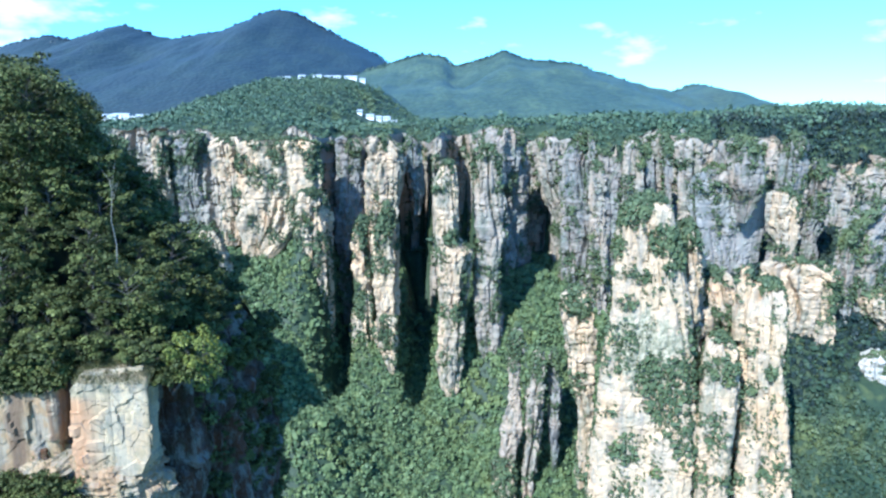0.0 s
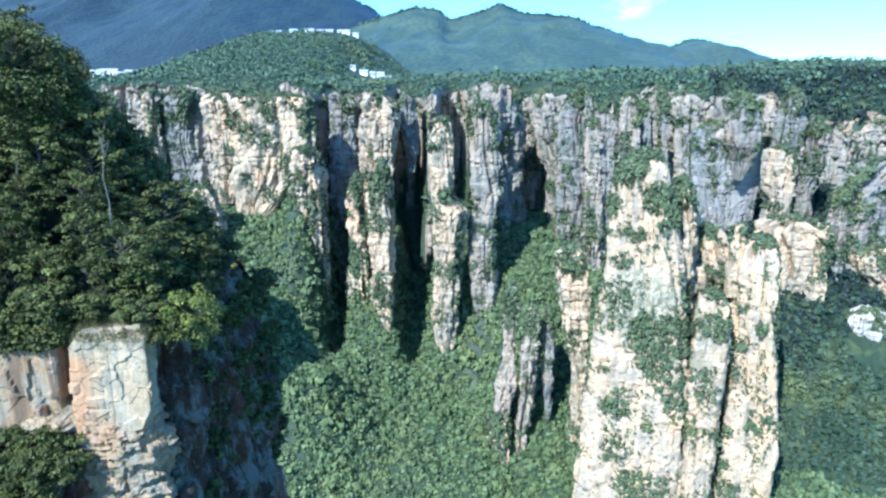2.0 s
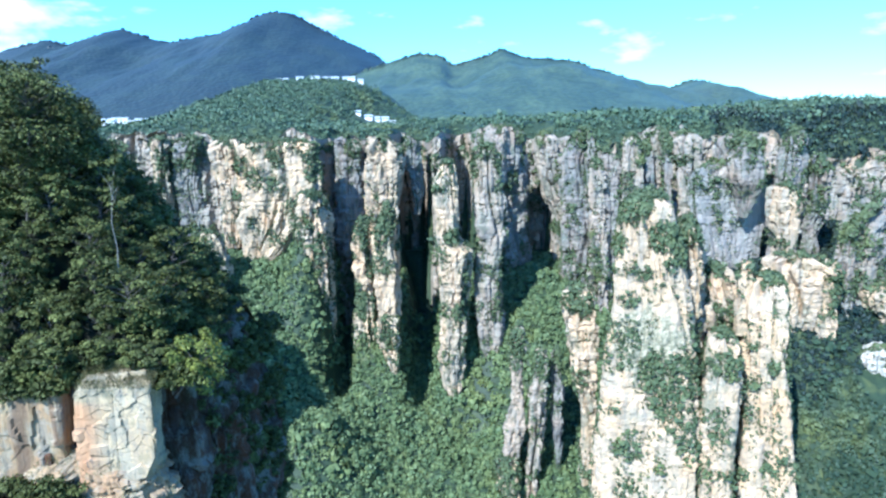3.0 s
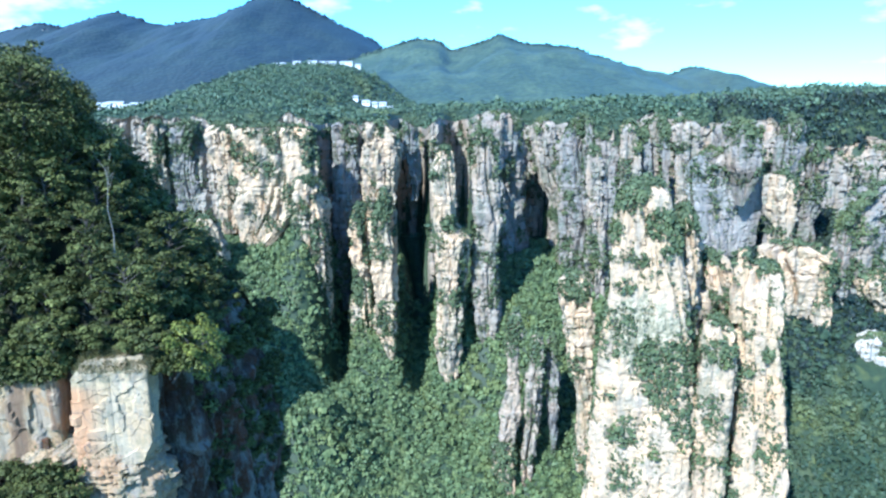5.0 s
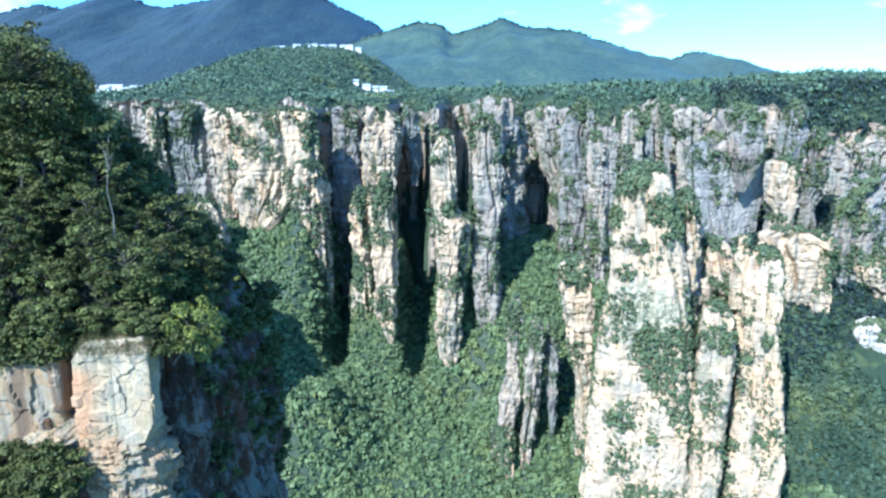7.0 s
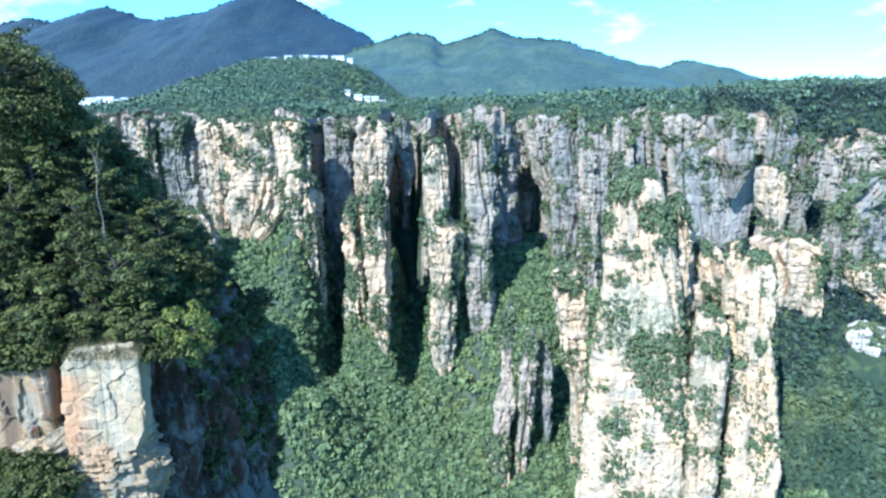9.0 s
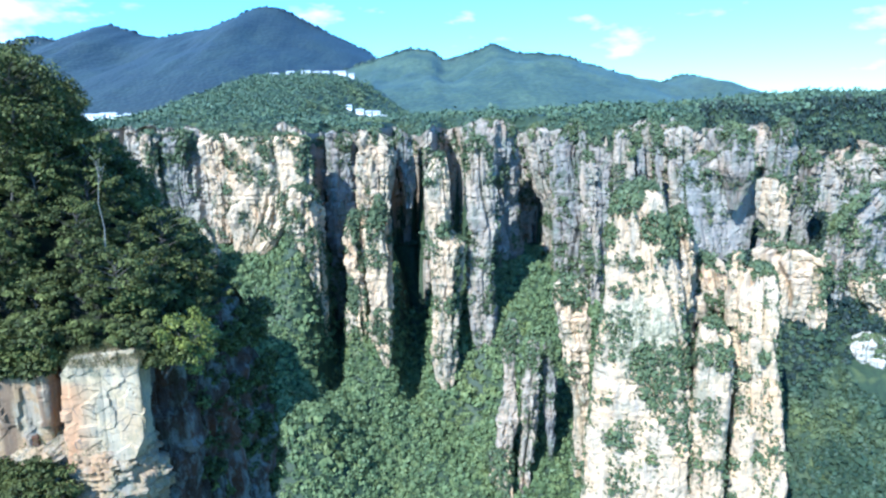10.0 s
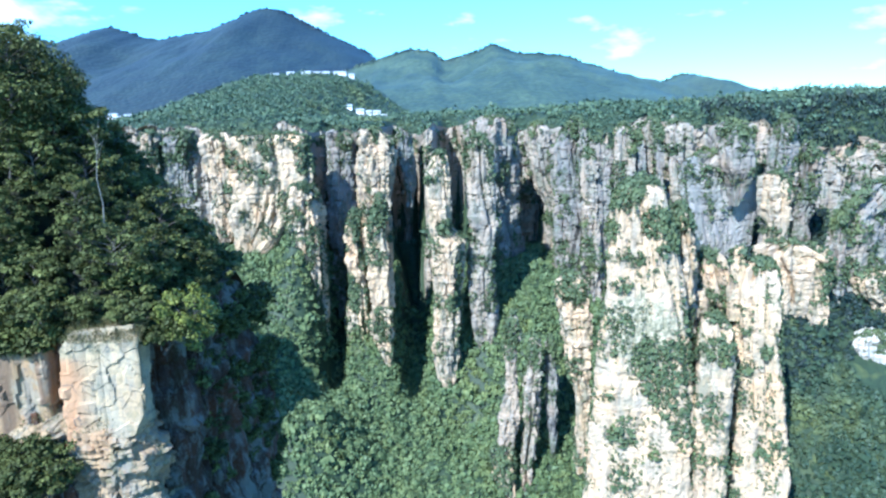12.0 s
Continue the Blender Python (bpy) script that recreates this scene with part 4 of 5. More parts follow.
def rim_pines(x, y):
    return x > 250 + 22 * (fractal(x / 30, y / 30, 93, 2) - 0.5)


forest("pine_understory", "low dark growth between the pines", 150, 400, 322, 540, 3.5, 1.4, 2.9, SHRUBS, MAT_PINE, 307, lambda x, y: below_rim(x, y) & pine_ground(x, y), 0.3)
forest("rim_forest", "green trees along the edge of the plateau", -480, 520, 440, 600, 4.6, 1.7, 3.9, CROWNS_FAR, MAT_HILL, 310, lambda x, y: (y > rim_line(x) + 26) & away(x, y) & ~rim_pines(x, y), 0.35, 1.2)
# eastern rim likewise darkened by colour for cloud shade
forest("rim_pines", "pines along the edge of the plateau, darkened for cloud shade", 230, 520, 440, 640, 4.8, 2.2, 4.6, CROWNS_FAR, MAT_SHADEPINE, 311, lambda x, y: (y > rim_line(x) + 26) & rim_pines(x, y), 0.4, 1.5)
forest("hill_forest", "mixed forest on the hill behind the cliff", -720, 60, 600, 1040, 6.2, 1.9, 4.4, CROWNS_FAR, MAT_HILL, 320, away, 0.3)
forest("plateau_forest", "mixed forest on the flat of the plateau", 60, 700, 600, 900, 8.5, 2.4, 5.2, CROWNS_FAR, MAT_HILL, 321, None, 0.35)


# ---- far mountains ----
def mountain(name, label, ridge, dist, foot, mat, seed, deep=700.0):
    """A wooded ridge: crest heights by distance along it, with spurs running down towards the valley."""
    rx = np.array([p[0] for p in ridge], float)
    rz = np.array([p[1] for p in ridge], float)
    mx = np.linspace(rx[0], rx[-1], 260)
    t = np.linspace(-0.35, 1.0, 70)
    gx_, gt = np.meshgrid(mx, t)
    crest = np.interp(mx, rx, rz)
    ker = np.hanning(9)
    crest = np.convolve(np.pad(crest, 4, "edge"), ker / ker.sum(), "valid")
    crest = crest + 12 * (fractal(mx / 45, mx * 0, seed, 4) - 0.5)
    spur = fractal(gx_ / 210 + 0.6 * gt, gt * 1.2, seed + 4, 4) - 0.5
    fall = np.where(gt > 0, 1 - gt, 1 + gt * 2.2)
    z = foot + (crest[None] - foot) * np.clip(fall, 0, 1) ** 0.9 + spur * 120 * np.clip(np.abs(gt) * 3, 0, 1) * np.clip(fall * 1.6, 0.15, 1)
    y = dist - gt * deep
    v = np.stack([gx_, y, z], -1)
    ob = new(name, mesh_of(name, v.reshape(-1, 3), grid_faces(len(t), len(mx)), mat, True))
    tagged(ob, label, "mountain", kind="structure")
    g = np.random.default_rng(seed)
    p = v[np.abs(t).argmin()][g.integers(0, len(mx), 1500)]
    p = p + g.uniform(-6, 6, p.shape) * (1, 1, 0.1) - (0, 0, 2)
    size = g.uniform(3, 8, len(p)) * np.where(g.random(len(p)) < 0.08, 1.5, 1.0)
    vv, ff = scatter(CANOPY, p, size, seed + 1)
    tagged(part("forest_cover", mesh_of("forest_cover", vv, ff, mat), ob, "hazy forest canopy"), kind="stuff")
    return ob


mountain("mountain_west", "wooded mountain with a rounded peak, coloured dark blue for haze and cloud shade",
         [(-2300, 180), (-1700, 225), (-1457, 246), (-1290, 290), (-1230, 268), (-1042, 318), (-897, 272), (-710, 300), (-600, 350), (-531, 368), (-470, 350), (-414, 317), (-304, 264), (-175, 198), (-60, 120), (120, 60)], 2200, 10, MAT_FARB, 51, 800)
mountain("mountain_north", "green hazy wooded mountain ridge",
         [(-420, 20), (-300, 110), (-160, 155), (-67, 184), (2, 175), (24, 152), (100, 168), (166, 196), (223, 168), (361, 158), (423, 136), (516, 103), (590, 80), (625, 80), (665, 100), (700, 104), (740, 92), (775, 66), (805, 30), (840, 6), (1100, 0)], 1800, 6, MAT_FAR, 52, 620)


# pale crags on the far ridge, the haze mixed into their rock colour
MAT_CRAG = rock_material("hazy_crag", 0.3, (0.16, 0.16, 0.17), (0.10, 0.105, 0.115), (0.15, 0.14, 0.14), 0.5)
for cx_, cy_, z_, w_ in ((-1262, 2168, 268, 60), (-1175, 2150, 238, 44), (-1068, 2158, 292, 40), (-1000, 2140, 262, 34), (-900, 2150, 250, 30)):
    rock_column("crag", "hazy grey crag on the far mountain ridge", cx_, cy_, z_ - 60, z_, w_, 40, [(0, 1.2, 0), (0.6, 1.0, 0), (1.0, 0.6, 3)], seed=cx_ % 97, veg=0, trees=0, k=0.4, cell=4.0, mat=MAT_CRAG, slab=(16.0, 0.8, 6.0))


# ---- houses on the hill ----
def box(bm, x0, x1, y0, y1, z0, z1):
    c = [bm.verts.new(p) for p in ((x0, y0, z0), (x1, y0, z0), (x1, y1, z0), (x0, y1, z0), (x0, y0, z1), (x1, y0, z1), (x1, y1, z1), (x0, y1, z1))]
    for q in ((3, 2, 1, 0), (4, 5, 6, 7), (0, 1, 5, 4), (1, 2, 6, 5), (2, 3, 7, 6), (3, 0, 4, 7)):
        bm.faces.new([c[i] for i in q])


def solid(name, parent, mat, *boxes):
    bm = bmesh.new()
    for b in boxes:
        box(bm, *b)
    me = bpy.data.meshes.new(name)
    bm.to_mesh(me)
    bm.free()
    me.materials.append(mat)
    return part(name, me, parent)


def house(x, y, z, w, d, h, storeys, label, gable=True, turn=0):
    e = new("house")
    e.matrix_basis = pose(x, y, z, 0, 0, turn)
    tagged(e, label, "house", "white houses on the hillside")
    solid("wall", e, MAT_PLASTER, (-w / 2, w / 2, 0, d, -6, h))
    bm = bmesh.new()
    o = 0.7
    if gable:
        pts = [(-w / 2 - o, -o, h), (w / 2 + o, -o, h), (w / 2 + o, d + o, h), (-w / 2 - o, d + o, h), (-w / 2 - o, d / 2, h + d * 0.28), (w / 2 + o, d / 2, h + d * 0.28)]
        vv = [bm.verts.new(p) for p in pts]
        for q in ((0, 1, 5, 4), (2, 3, 4, 5), (1, 2, 5), (3, 0, 4), (3, 2, 1, 0)):
            bm.faces.new([vv[i] for i in q])
    else:
        box(bm, -w / 2 - o, w / 2 + o, -o, d + o, h, h + 0.6)
    me = bpy.data.meshes.new("roof")
    bm.to_mesh(me)
    bm.free()
    me.materials.append(MAT_ROOF if gable else MAT_PLASTER)
    part("roof", me, e)
    n = max(2, int(w / 4.2))
    wh = h / storeys
    for s_ in range(storeys):
        for i in range(n):
            xc = -w / 2 + (i + 0.5) * w / n
            win = solid("window", e, MAT_GLASS, (xc - 0.9, xc + 0.9, -0.04, 0.2, s_ * wh + wh * 0.3, s_ * wh + wh * 0.8))
            solid("sill", win, MAT_ROOF, (xc - 1.1, xc + 1.1, -0.25, 0.0, s_ * wh + wh * 0.3 - 0.2, s_ * wh + wh * 0.3))
    return e


HOUSES = [(-413, 800, 26, 9, 3.4, 1, True), (-386, 803, 18, 8, 2.6, 1, False), (-366, 798, 16, 8, 3.4, 1, True), (-400, 812, 20, 8, 5, 1, True),
          (-292, 998, 13, 9, 6, 2, False), (-262, 1002, 9, 8, 3.5, 1, True), (-240, 1002, 16, 8, 3, 1, True),
          (-214, 1002, 10, 8, 4.5, 2, True), (-190, 1002, 12, 8, 5, 2, True), (-168, 1004, 24, 8, 3, 1, True), (-140, 1004, 18, 8, 3, 1, True), (-122, 1000, 8, 7, 3.5, 1, True),
          (-69, 800, 8, 7, 5.6, 2, True), (-79, 803, 6, 7, 4.2, 1, True), (-90, 806, 9, 7, 2.8, 1, True), (-103, 808, 6, 6, 2.2, 1, True), (-60, 802, 7, 5, 2.0, 1, False)]
for hx_, hy_, w_, d_, h_, st_, gb_ in HOUSES:
    house(hx_, hy_, float(land(hx_, hy_)) + (6.5 - float(land(hx_, hy_)) if hx_ < -320 else 2.5), w_, d_, h_ * (0.62 if hy_ > 900 else 0.9), st_, "white plastered %s house with a %s roof among trees" % ("two-storey" if st_ == 2 else "low", "grey pitched" if gb_ else "flat white"), gb_)


# ---- near headland ----
def headland(x, y):
    x, y = np.asarray(x, float), np.asarray(y, float)
    front = -25.6 + 1.45 * (y - 61) + 1.5 * (fractal(x / 6, y / 6, 71, 3) - 0.5)
    flank = -28.6 + 1.02 * (-25.0 - x) + 1.5 * (fractal(x / 7, y / 7, 72, 3) - 0.5)
    front = front - 7.0 * np.exp(-((x + 41.3) / 2.4) ** 2 - ((y - 71.0) / 4.5) ** 2)
    back = 0.5 - 0.35 * np.maximum(y - 80, 0)
    flank = flank - 0.85 * np.maximum(y - 89, 0)
    return np.minimum(np.minimum(front, flank), back)


hx2, hy2 = np.meshgrid(np.arange(-95, -27.8, 0.8), np.arange(62.0, 105, 0.8))
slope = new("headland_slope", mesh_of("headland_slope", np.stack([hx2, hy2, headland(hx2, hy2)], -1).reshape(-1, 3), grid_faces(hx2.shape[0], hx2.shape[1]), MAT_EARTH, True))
tagged(slope, "steep earth slope under the trees of the headland", "ground", kind="structure")

# whole cliff coloured near black to hold the shade of its flank
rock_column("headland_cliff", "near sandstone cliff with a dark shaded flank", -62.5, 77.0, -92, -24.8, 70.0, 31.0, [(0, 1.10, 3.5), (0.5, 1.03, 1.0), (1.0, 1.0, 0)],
            seed=80, slab=(3.5, 1.5, 1.4), veg=0.0, trees=0, power=9, k=2.2, cut=0.4, jag=2.0, cell=0.65, mat=MAT_STAINSHADE)
rock_column("headland_flank", "rust-stained sandstone flank of the headland, coloured dark for its shade", -43.0, 97.0, -96, -33.0, 30.0, 16.0, [(0, 1.06, 1.0), (0.5, 1.02, 0.4), (0.85, 1.0, 0), (1.0, 0.86, -2.0)],
            seed=88, slab=(3.5, 1.5, 1.4), veg=0.0, trees=0, power=7, k=2.2, cut=0.6, jag=3.0, cell=0.8, mat=MAT_STAINSHADE)
rock_column("rock_block", "pale grey-white sandstone block with an orange streak", -33.3, 61.0, -36.4, -23.2, 9.9, 4.6, [(0, 0.98, -0.2), (0.5, 1.0, 0.0), (1.0, 0.97, 0.1)],
            seed=96, veg=0, trees=0, power=18, k=1.6, rough=0.08, cut=0.08, jag=0.3, beds=1.4, slab=(1.9, 0.75, 0.42), turn=3, cell=0.14, mat=MAT_NEAR, crown=0.2,
            planes=[((-37.1, 59, -26.2), (-0.80, -0.1, 0.60)), ((-28.6, 59, -30.0), (0.90, -0.2, -0.40)), ((-32.0, 59, -35.2), (0.3, -0.2, -0.93)), ((-29.4, 58.8, -28), (0.74, -0.67, 0.08)), ((-32, 58.7, -25.0), (0.08, -0.86, 0.50)),
                    ((-35.2, 58.75, -30), (-0.20, -0.98, 0.02)), ((-33, 61, -23.9), (-0.10, 0.05, 1.0)), ((-31.0, 58.6, -33.6), (0.15, -0.93, -0.34)), ((-30.6, 58.55, -27.0), (0.38, -0.92, 0.10))])
rock_column("rock_block", "brown streaked sandstone block beside the pale one", -45.5, 65.0, -36.0, -25.4, 14.2, 10, [(0, 1, 0), (1.0, 0.97, 0)],
            seed=82, veg=0, trees=0, power=12, k=2.6, rough=0.15, cut=0.8, slab=(2.2, 1.6, 0.55), jag=1.2, beds=0.5, cell=0.22, mat=MAT_BROWN, crown=0.4)
rock_column("rock_ledge", "bedded sandstone ledge under the blocks", -37.2, 63.4, -70.0, -33.8, 16.4, 9, [(0, 1.15, 0), (0.75, 1.0, 0), (0.9, 0.98, 0.4), (1.0, 0.85, 0)],
            seed=83, veg=0, trees=0, power=4, k=4.5, rough=0.7, slab=(2.0, 0.35, 1.0), cut=0.4, jag=2.0, facets=4, beds=3.2, cell=0.25, mat=MAT_LEDGE)


MAT_GRASS = leaf_material("dry_grass", (0.10, 0.085, 0.035), (0.17, 0.145, 0.06), (0.12, 0.13, 0.05), 0.8)


def grass(parent, x0, x1, y0, y1, z0, z1, count, seed):
    """Dry grass on a rock, in the rock's own axes; z0 at y0 rising to z1 at y1."""
    g = np.random.default_rng(seed)
    x, y = g.uniform(x0, x1, count), g.uniform(y0, y1, count)
    z = z0 + (z1 - z0) * (y - y0) / (y1 - y0)
    a, h, w = g.uniform(0, 6.28, count), g.uniform(0.10, 0.32, count), 0.035
    dx, dy = np.cos(a) * w, np.sin(a) * w
    tx, ty = x + g.normal(0, 0.16, count), y - g.uniform(0.0, 0.3, count)
    q = np.stack([np.stack([x - dx, y - dy, z - 0.1], -1), np.stack([x + dx, y + dy, z - 0.1], -1),
                  np.stack([tx + dx * 0.4, ty + dy * 0.4, z + h], -1), np.stack([tx - dx * 0.4, ty - dy * 0.4, z + h], -1)], 1)
    ob = part("grass_patch", mesh_of("grass_patch", q.reshape(-1, 3), np.arange(count * 4).reshape(-1, 4), MAT_GRASS), parent, "brown dry grass")
    tagged(ob, kind="stuff")


for ob_ in [o for o in scene.objects if o.name.startswith(("rock_block", "rock_ledge"))]:
    if ob_.name.startswith("rock_ledge"):
        grass(ob_, -5.0, 4.5, -4.4, -2.0, 35.9, 37.6, 500, 5)
    elif ob_.location.x > -40:
        grass(ob_, -2.6, 5.0, -2.4, 0.6, 11.7, 13.2, 1800, 6)
    else:
        grass(ob_, -5.5, 5.5, -4.2, -1.5, 10.0, 11.6, 1500, 7)


# ---- near trees ----
def limb(bm, p0, p1, r0, r1, seg=7):
    p0, p1 = Vector(p0), Vector(p1)
    q = (p1 - p0).to_track_quat("Z", "Y")
    rings = []
    for p, r in ((p0, r0), (p1, r1)):
        rings.append([bm.verts.new(p + q @ Vector((r * math.cos(6.2832 * i / seg), r * math.sin(6.2832 * i / seg), 0))) for i in range(seg)])
    for i in range(seg):
        bm.faces.new((rings[0][i], rings[0][(i + 1) % seg], rings[1][(i + 1) % seg], rings[1][i]))


def leaves(puffs, count, size, seed):
    """Leaf facets on flattened puffs at the ends of the limbs."""
    g = np.random.default_rng(seed)
    c = np.repeat(np.array([p[:3] for p in puffs]), count, 0)
    rad = np.repeat(np.array([p[3] for p in puffs]), count)[:, None]
    n = len(c)
    d = g.normal(size=(n, 3))
    d[:, 2] = d[:, 2] * 0.8 + 0.25
    d /= np.linalg.norm(d, axis=1)[:, None]
    pos = c + d * rad * (g.random((n, 1)) ** 0.35) * (1, 1, 0.55)
    nrm = d * 0.8 + g.normal(size=(n, 3)) * 0.5 + (0, 0, 0.6)
    nrm /= np.linalg.norm(nrm, axis=1)[:, None]
    a = np.cross(nrm, g.normal(size=(n, 3)))
    a /= np.linalg.norm(a, axis=1)[:, None]
    b = np.cross(nrm, a)
    s = size * g.uniform(0.6, 1.3, (n, 1))
    q = np.stack([pos - a * s, pos - b * s * 0.5, pos + a * s, pos + b * s * 0.5], 1).reshape(-1, 3)
    return q, np.arange(n * 4).reshape(-1, 4)


def tree(label, height, spread, seed, mat, bark=None, first=0.35, puffs=20, count=150, size=0.215, thick=1.0, name="tree", twig=0.35):
    g = random.Random(seed)
    e = new(name)
    tagged(e, label, "tree", "trees on the headland")
    bm = bmesh.new()
    pts = [Vector((0, 0, -1.2))]
    for i in range(1, 6):
        pts.append(Vector((g.uniform(-0.12, 0.12) * i, g.uniform(-0.12, 0.12) * i, -1.2 + (height * 0.9 + 1.2) * i / 5)))
    r0 = (0.018 * height + 0.05) * thick
    for i in range(5):
        limb(bm, pts[i], pts[i + 1], r0 * (1 - 0.17 * i), r0 * (1 - 0.17 * (i + 1)))
    me = bpy.data.meshes.new("trunk")
    bm.to_mesh(me)
    bm.free()
    me.materials.append(bark or MAT_BARK)
    part("trunk", me, e)
    balls = []
    bm = bmesh.new()
    for i in range(puffs):
        f = first + (1 - first) * (i + 0.5) / puffs
        a = i * 2.4 + g.uniform(-0.5, 0.5)
        reach = spread * (0.35 + 0.75 * math.sin(math.pi * (0.12 + 0.80 * (1 - (f - first) / (1 - first))))) * g.uniform(0.55, 1.05)
        stem = Vector((0, 0, -1.2 + (height * 0.9 + 1.2) * f * 0.93))
        end = Vector((reach * math.cos(a), reach * math.sin(a), height * f + g.uniform(-0.3, 0.4)))
        limb(bm, stem, end, r0 * twig, r0 * twig * 0.3, 5)
        balls.append((*end, spread * g.uniform(0.30, 0.48)))
    balls.append((0, 0, height * 0.97, spread * 0.36))
    me = bpy.data.meshes.new("branchwork")
    bm.to_mesh(me)
    bm.free()
    me.materials.append(bark or MAT_BARK)
    part("branchwork", me, e)
    v, f_ = leaves(balls, count, size, seed)
    part("crown", mesh_of("crown", v, f_, mat), e)
    return e


BUSHES = [leaves([(0.55 * math.cos(q * 2.4 + w), 0.55 * math.sin(q * 2.4 + w), 0.25 + 0.09 * q, 0.42) for q in range(8)], 26, 0.18, 200 + w) for w in range(5)]


def bushes(name, label, places, lo, hi, seed):
    """Leafy low growth that nobody could count, as one mesh."""
    g = np.random.default_rng(seed)
    v, f = scatter(BUSHES, places, g.uniform(lo, hi, len(places)), seed)
    return tagged(new(name, mesh_of(name, v, f, MAT_NEARLEAF)), label, "bushes", kind="stuff")


KINDS = [tree("dark green broadleaf tree on the steep headland", 7.5, 2.6, 1, MAT_NEARLEAF, puffs=22, count=80),
         tree("rounded green broadleaf tree on the steep headland", 6.0, 2.7, 2, MAT_NEARLEAF, puffs=20, count=80, first=0.25),
         tree("tall green tree with layered foliage on the headland", 9.0, 2.4, 3, MAT_NEARLEAF, puffs=24, count=78, first=0.3),
         tree("bushy low green tree on the headland", 4.0, 2.4, 4, MAT_NEARLEAF, puffs=14, count=100, first=0.2),
         tree("small leafy bush on the headland", 2.4, 1.7, 5, MAT_NEARLEAF, puffs=10, count=90, first=0.15)]
HEIGHTS = (7.5, 6.0, 9.0, 4.0, 2.4)
gt_ = random.Random(12)
spots = []
for i in range(6500):
    x_, y_ = gt_.uniform(-66, -27.6), gt_.uniform(61.6, 100)
    z_ = float(headland(x_, y_))
    if z_ > 5.5 or x_ < -0.76 * y_ or (x_ > -31.5 and y_ > 84) or (x_ - -32.5) ** 2 + (y_ - 61) ** 2 < 0.5 or math.hypot(x_ + 47.0, y_ - 74.5) < 3.2 or math.hypot((x_ + 41.3) / 1.9, (y_ - 69.5) / 3.4) < 1:
        continue
    need = 1.3 if y_ < 62.5 else (1.8 if y_ < 66 else 2.25)
    if any((x_ - a) ** 2 + (y_ - b) ** 2 < need ** 2 for a, b, _ in spots):
        continue
    spots.append((x_, y_, z_))
used = set()
for x_, y_, z_ in spots:
    if y_ < 64.0:
        kind = gt_.choice((4, 4, 3))
    elif x_ < -43 and y_ > 69:
        kind = gt_.choice((0, 1, 2, 1))
    else:
        kind = gt_.choice((1, 3, 3, 3, 4))
    if x_ > -31:
        kind = gt_.choice((3, 4, 4))
    if -36.4 < x_ < -34.0 and 62.5 < y_ < 68:
        kind = 4
    line_ = float(np.interp((x_ + 1.3) / y_, [-0.66, -0.61, -0.574, -0.545, -0.537, -0.484, -0.43, -0.355, -0.315, -0.298, -0.28], [0.104, 0.095, 0.075, 0.03, -0.02, -0.06, -0.13, -0.22, -0.295, -0.36, -0.47]))
    room_ = line_ * y_ - z_ + 0.8
    if room_ < 1.2:
        continue
    while HEIGHTS[kind] * 0.95 > room_ and kind != 4:
        kind = {2: 0, 0: 1, 1: 3, 3: 4}[kind]
    big_ = 1.12 if x_ < -43 else 1.0
    m = pose(x_, y_, z_, gt_.uniform(-6, 6), gt_.uniform(-6, 6), gt_.uniform(0, 360)) @ Matrix.Scale(min(gt_.uniform(0.7, 1.25) * big_, max(0.6, room_ / HEIGHTS[kind])), 4)
    if kind not in used:
        used.add(kind)
        KINDS[kind].matrix_basis = m
    else:
        c_ = copy_thing(KINDS[kind], m)
        c_.matrix_basis = m

edge_ = [(-48.0 + 0.47 * i, (62.3 if -37.5 < -48.0 + 0.47 * i < -28.5 else 61.3) + gt_.uniform(-0.5, 0.5), -25.2 + gt_.uniform(-0.8, 0.6)) for i in range(50)]
edge_ += [(gt_.uniform(-48, -37.6), 60.6 + gt_.uniform(-0.3, 0.5), -26.2 + gt_.uniform(-0.5, 0.4)) for i in range(16)]
bushes("cliff_edge_bushes", "leafy green bushes crowding the edge above the rock", edge_, 0.9, 1.7, 71)
flank_ = []
for i in range(170):
    y_ = gt_.uniform(66, 105)
    flank_.append((-27.6 - 0.06 * max(0, y_ - 88) + gt_.uniform(-0.4, 0.4), y_, gt_.uniform(-60, -28) - 0.35 * max(0, y_ - 90)))
flank_ += [(gt_.uniform(-33.5, -28.6), gt_.uniform(84, 104), 0) for i in range(60)]
flank_ = [(a, b, c if c else -33.2 - 0.1 * max(0, b - 92) + gt_.uniform(-0.6, 0.8)) for a, b, c in flank_]
bushes("flank_bushes", "dark bushes hanging on the shaded flank of the headland", flank_, 0.8, 2.0, 72)
under_ = []
for i in range(200):
    x_, y_ = gt_.uniform(-62, -29), gt_.uniform(63.5, 99)
    under_.append((x_, y_, 0))
under_ += [(gt_.uniform(-51, -43), gt_.uniform(66, 79), 0) for i in range(90)]
under_ = [(a, b, float(headland(a, b)) + 0.1) for a, b, _ in under_ if math.hypot((a + 41.3) / 1.9, (b - 69.5) / 3.4) > 1]
bushes("slope_bushes", "low undergrowth between the trees of the headland", under_, 0.9, 1.8, 73)

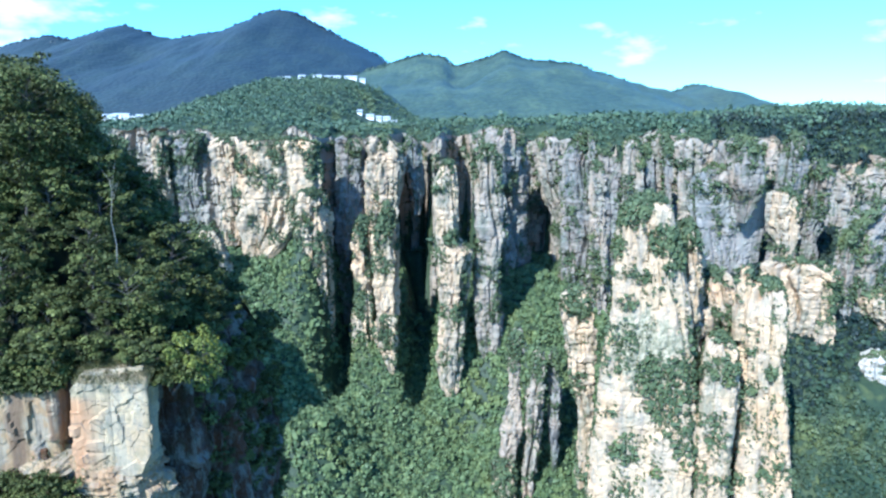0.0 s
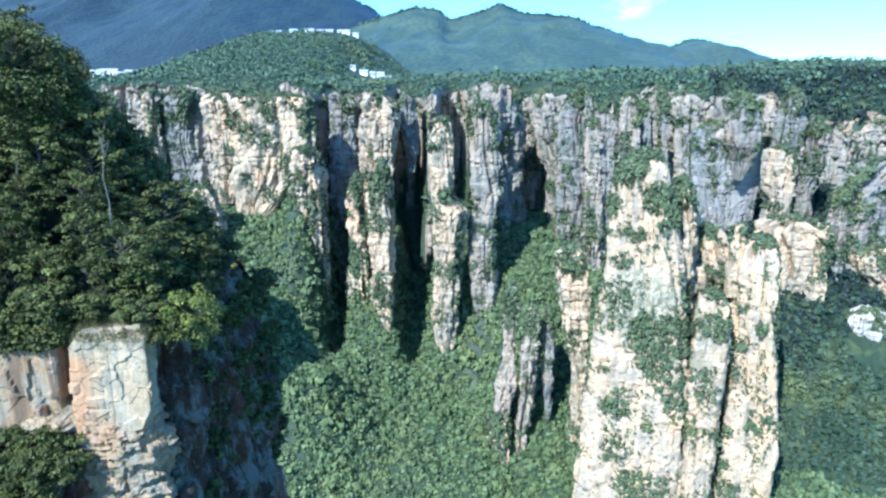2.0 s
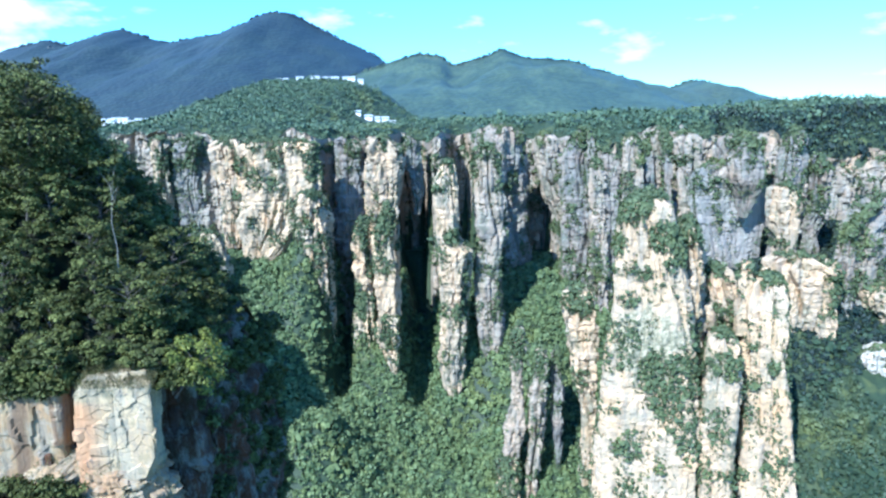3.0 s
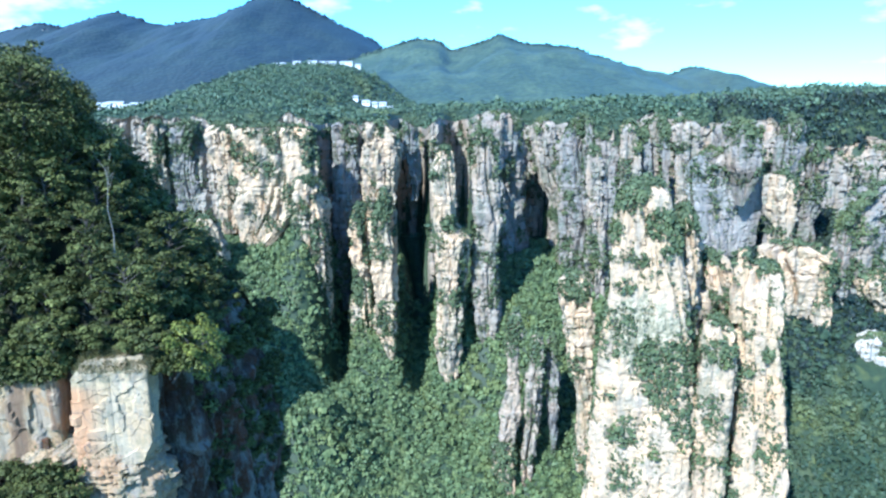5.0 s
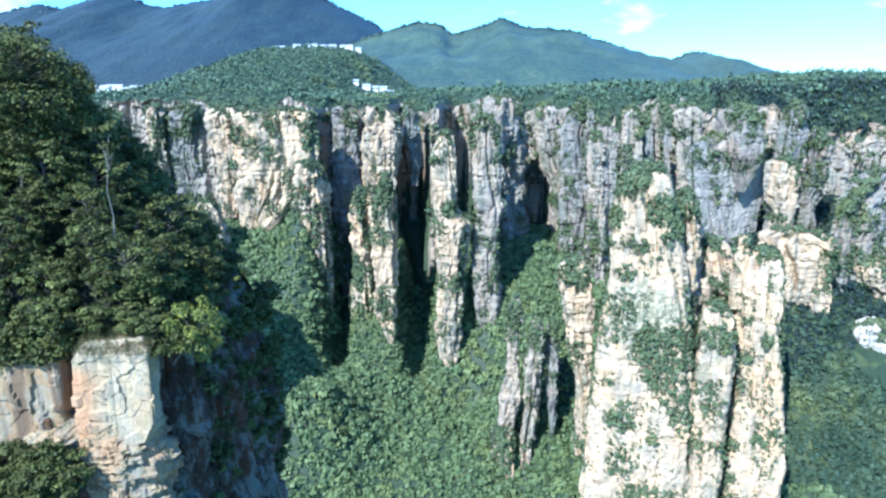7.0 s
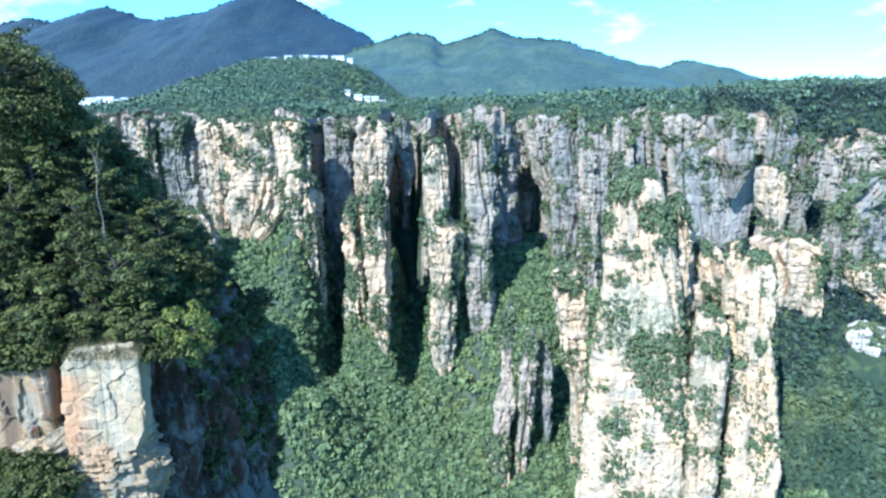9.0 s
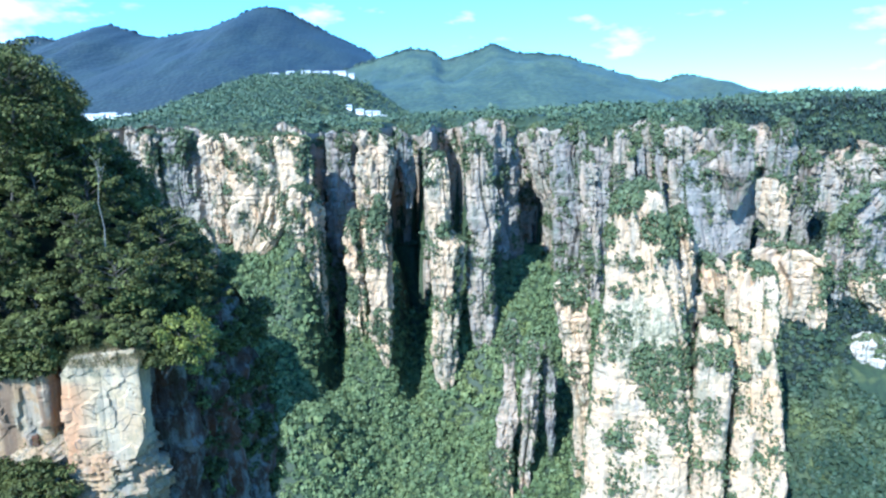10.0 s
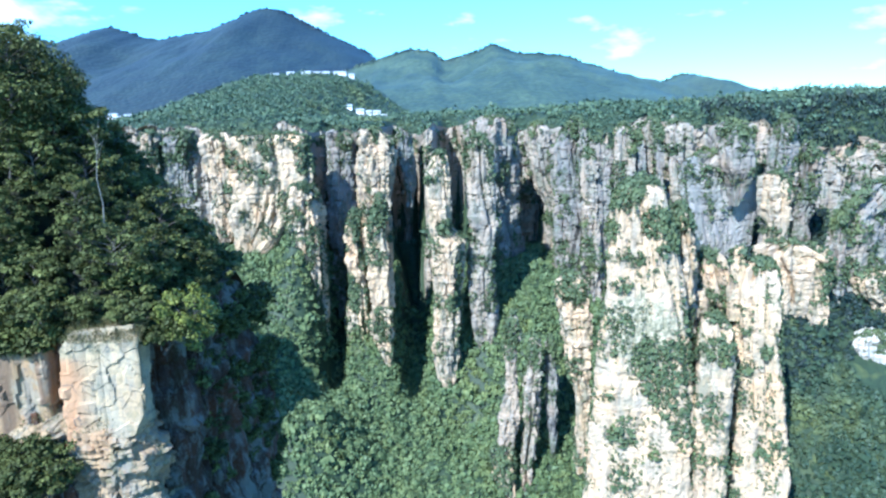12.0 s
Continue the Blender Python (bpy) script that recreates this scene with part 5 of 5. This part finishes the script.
# takes the same shade-dark stone as the headland's flank
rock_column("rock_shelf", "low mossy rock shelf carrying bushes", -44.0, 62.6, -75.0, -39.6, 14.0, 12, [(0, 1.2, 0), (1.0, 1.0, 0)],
            seed=84, slab=(2.0, 0.5, 0.8), veg=0, trees=0, power=3, k=4.0, cell=0.4, mat=MAT_STAINSHADE)
for i in range(20):
    x_, y_, kind = -50.0 + 0.64 * i, 57.2 + 1.5 * (i % 3) * 0.7, (3, 4, 1)[i % 3]
    m = pose(x_, y_, -39.8, gt_.uniform(-4, 8), gt_.uniform(-6, 6), gt_.uniform(0, 360)) @ Matrix.Scale(gt_.uniform(0.75, 1.1) * (0.8 if kind == 1 else 1.0), 4)
    c_ = copy_thing(KINDS[kind], m)
    c_.matrix_basis = m

lower_ = []
for i in range(80):
    z_ = gt_.uniform(-48, -40.4)
    lower_.append((gt_.uniform(-51, -38.6 + 0.42 * (-40.4 - z_)), 56.3 + gt_.uniform(-0.6, 0.5), z_))
bushes("shelf_bushes", "dense green bushes hanging over the mossy rock shelf", lower_, 0.9, 1.6, 75)
bushes("ledge_bushes", "small bushes on the ledge under the streaked rock", [(-45.0 + 0.7 * i, 58.9 + gt_.uniform(-0.3, 0.3), -36.0 + gt_.uniform(-0.4, 0.3)) for i in range(12)], 0.7, 1.2, 74)

broad = tree("broad old tree with a heavy rounded crown", 12.6, 5.4, 41, MAT_NEARLEAF, first=0.22, puffs=52, count=170, size=0.22, name="broad_tree", twig=0.16)
broad.matrix_basis = pose(-47.2, 74.5, -6.8, 0, 0, 40)
pale = tree("slender tree with a bare pale trunk", 14.0, 1.7, 31, MAT_NEARLEAF, MAT_PALEBARK, first=0.80, puffs=7, count=110, thick=0.32, name="slender_tree")
pale.matrix_basis = pose(-35.0, 67.5, -17.0, 0, 1.5, 0)
yel = tree("yellow-green tree leaning out over the cliff edge", 6.4, 3.0, 33, MAT_YELLOW, first=0.2, puffs=16, count=120, name="leaning_tree")
yel.matrix_basis = pose(-27.4, 62.6, -26.6, 0, 36, 0)
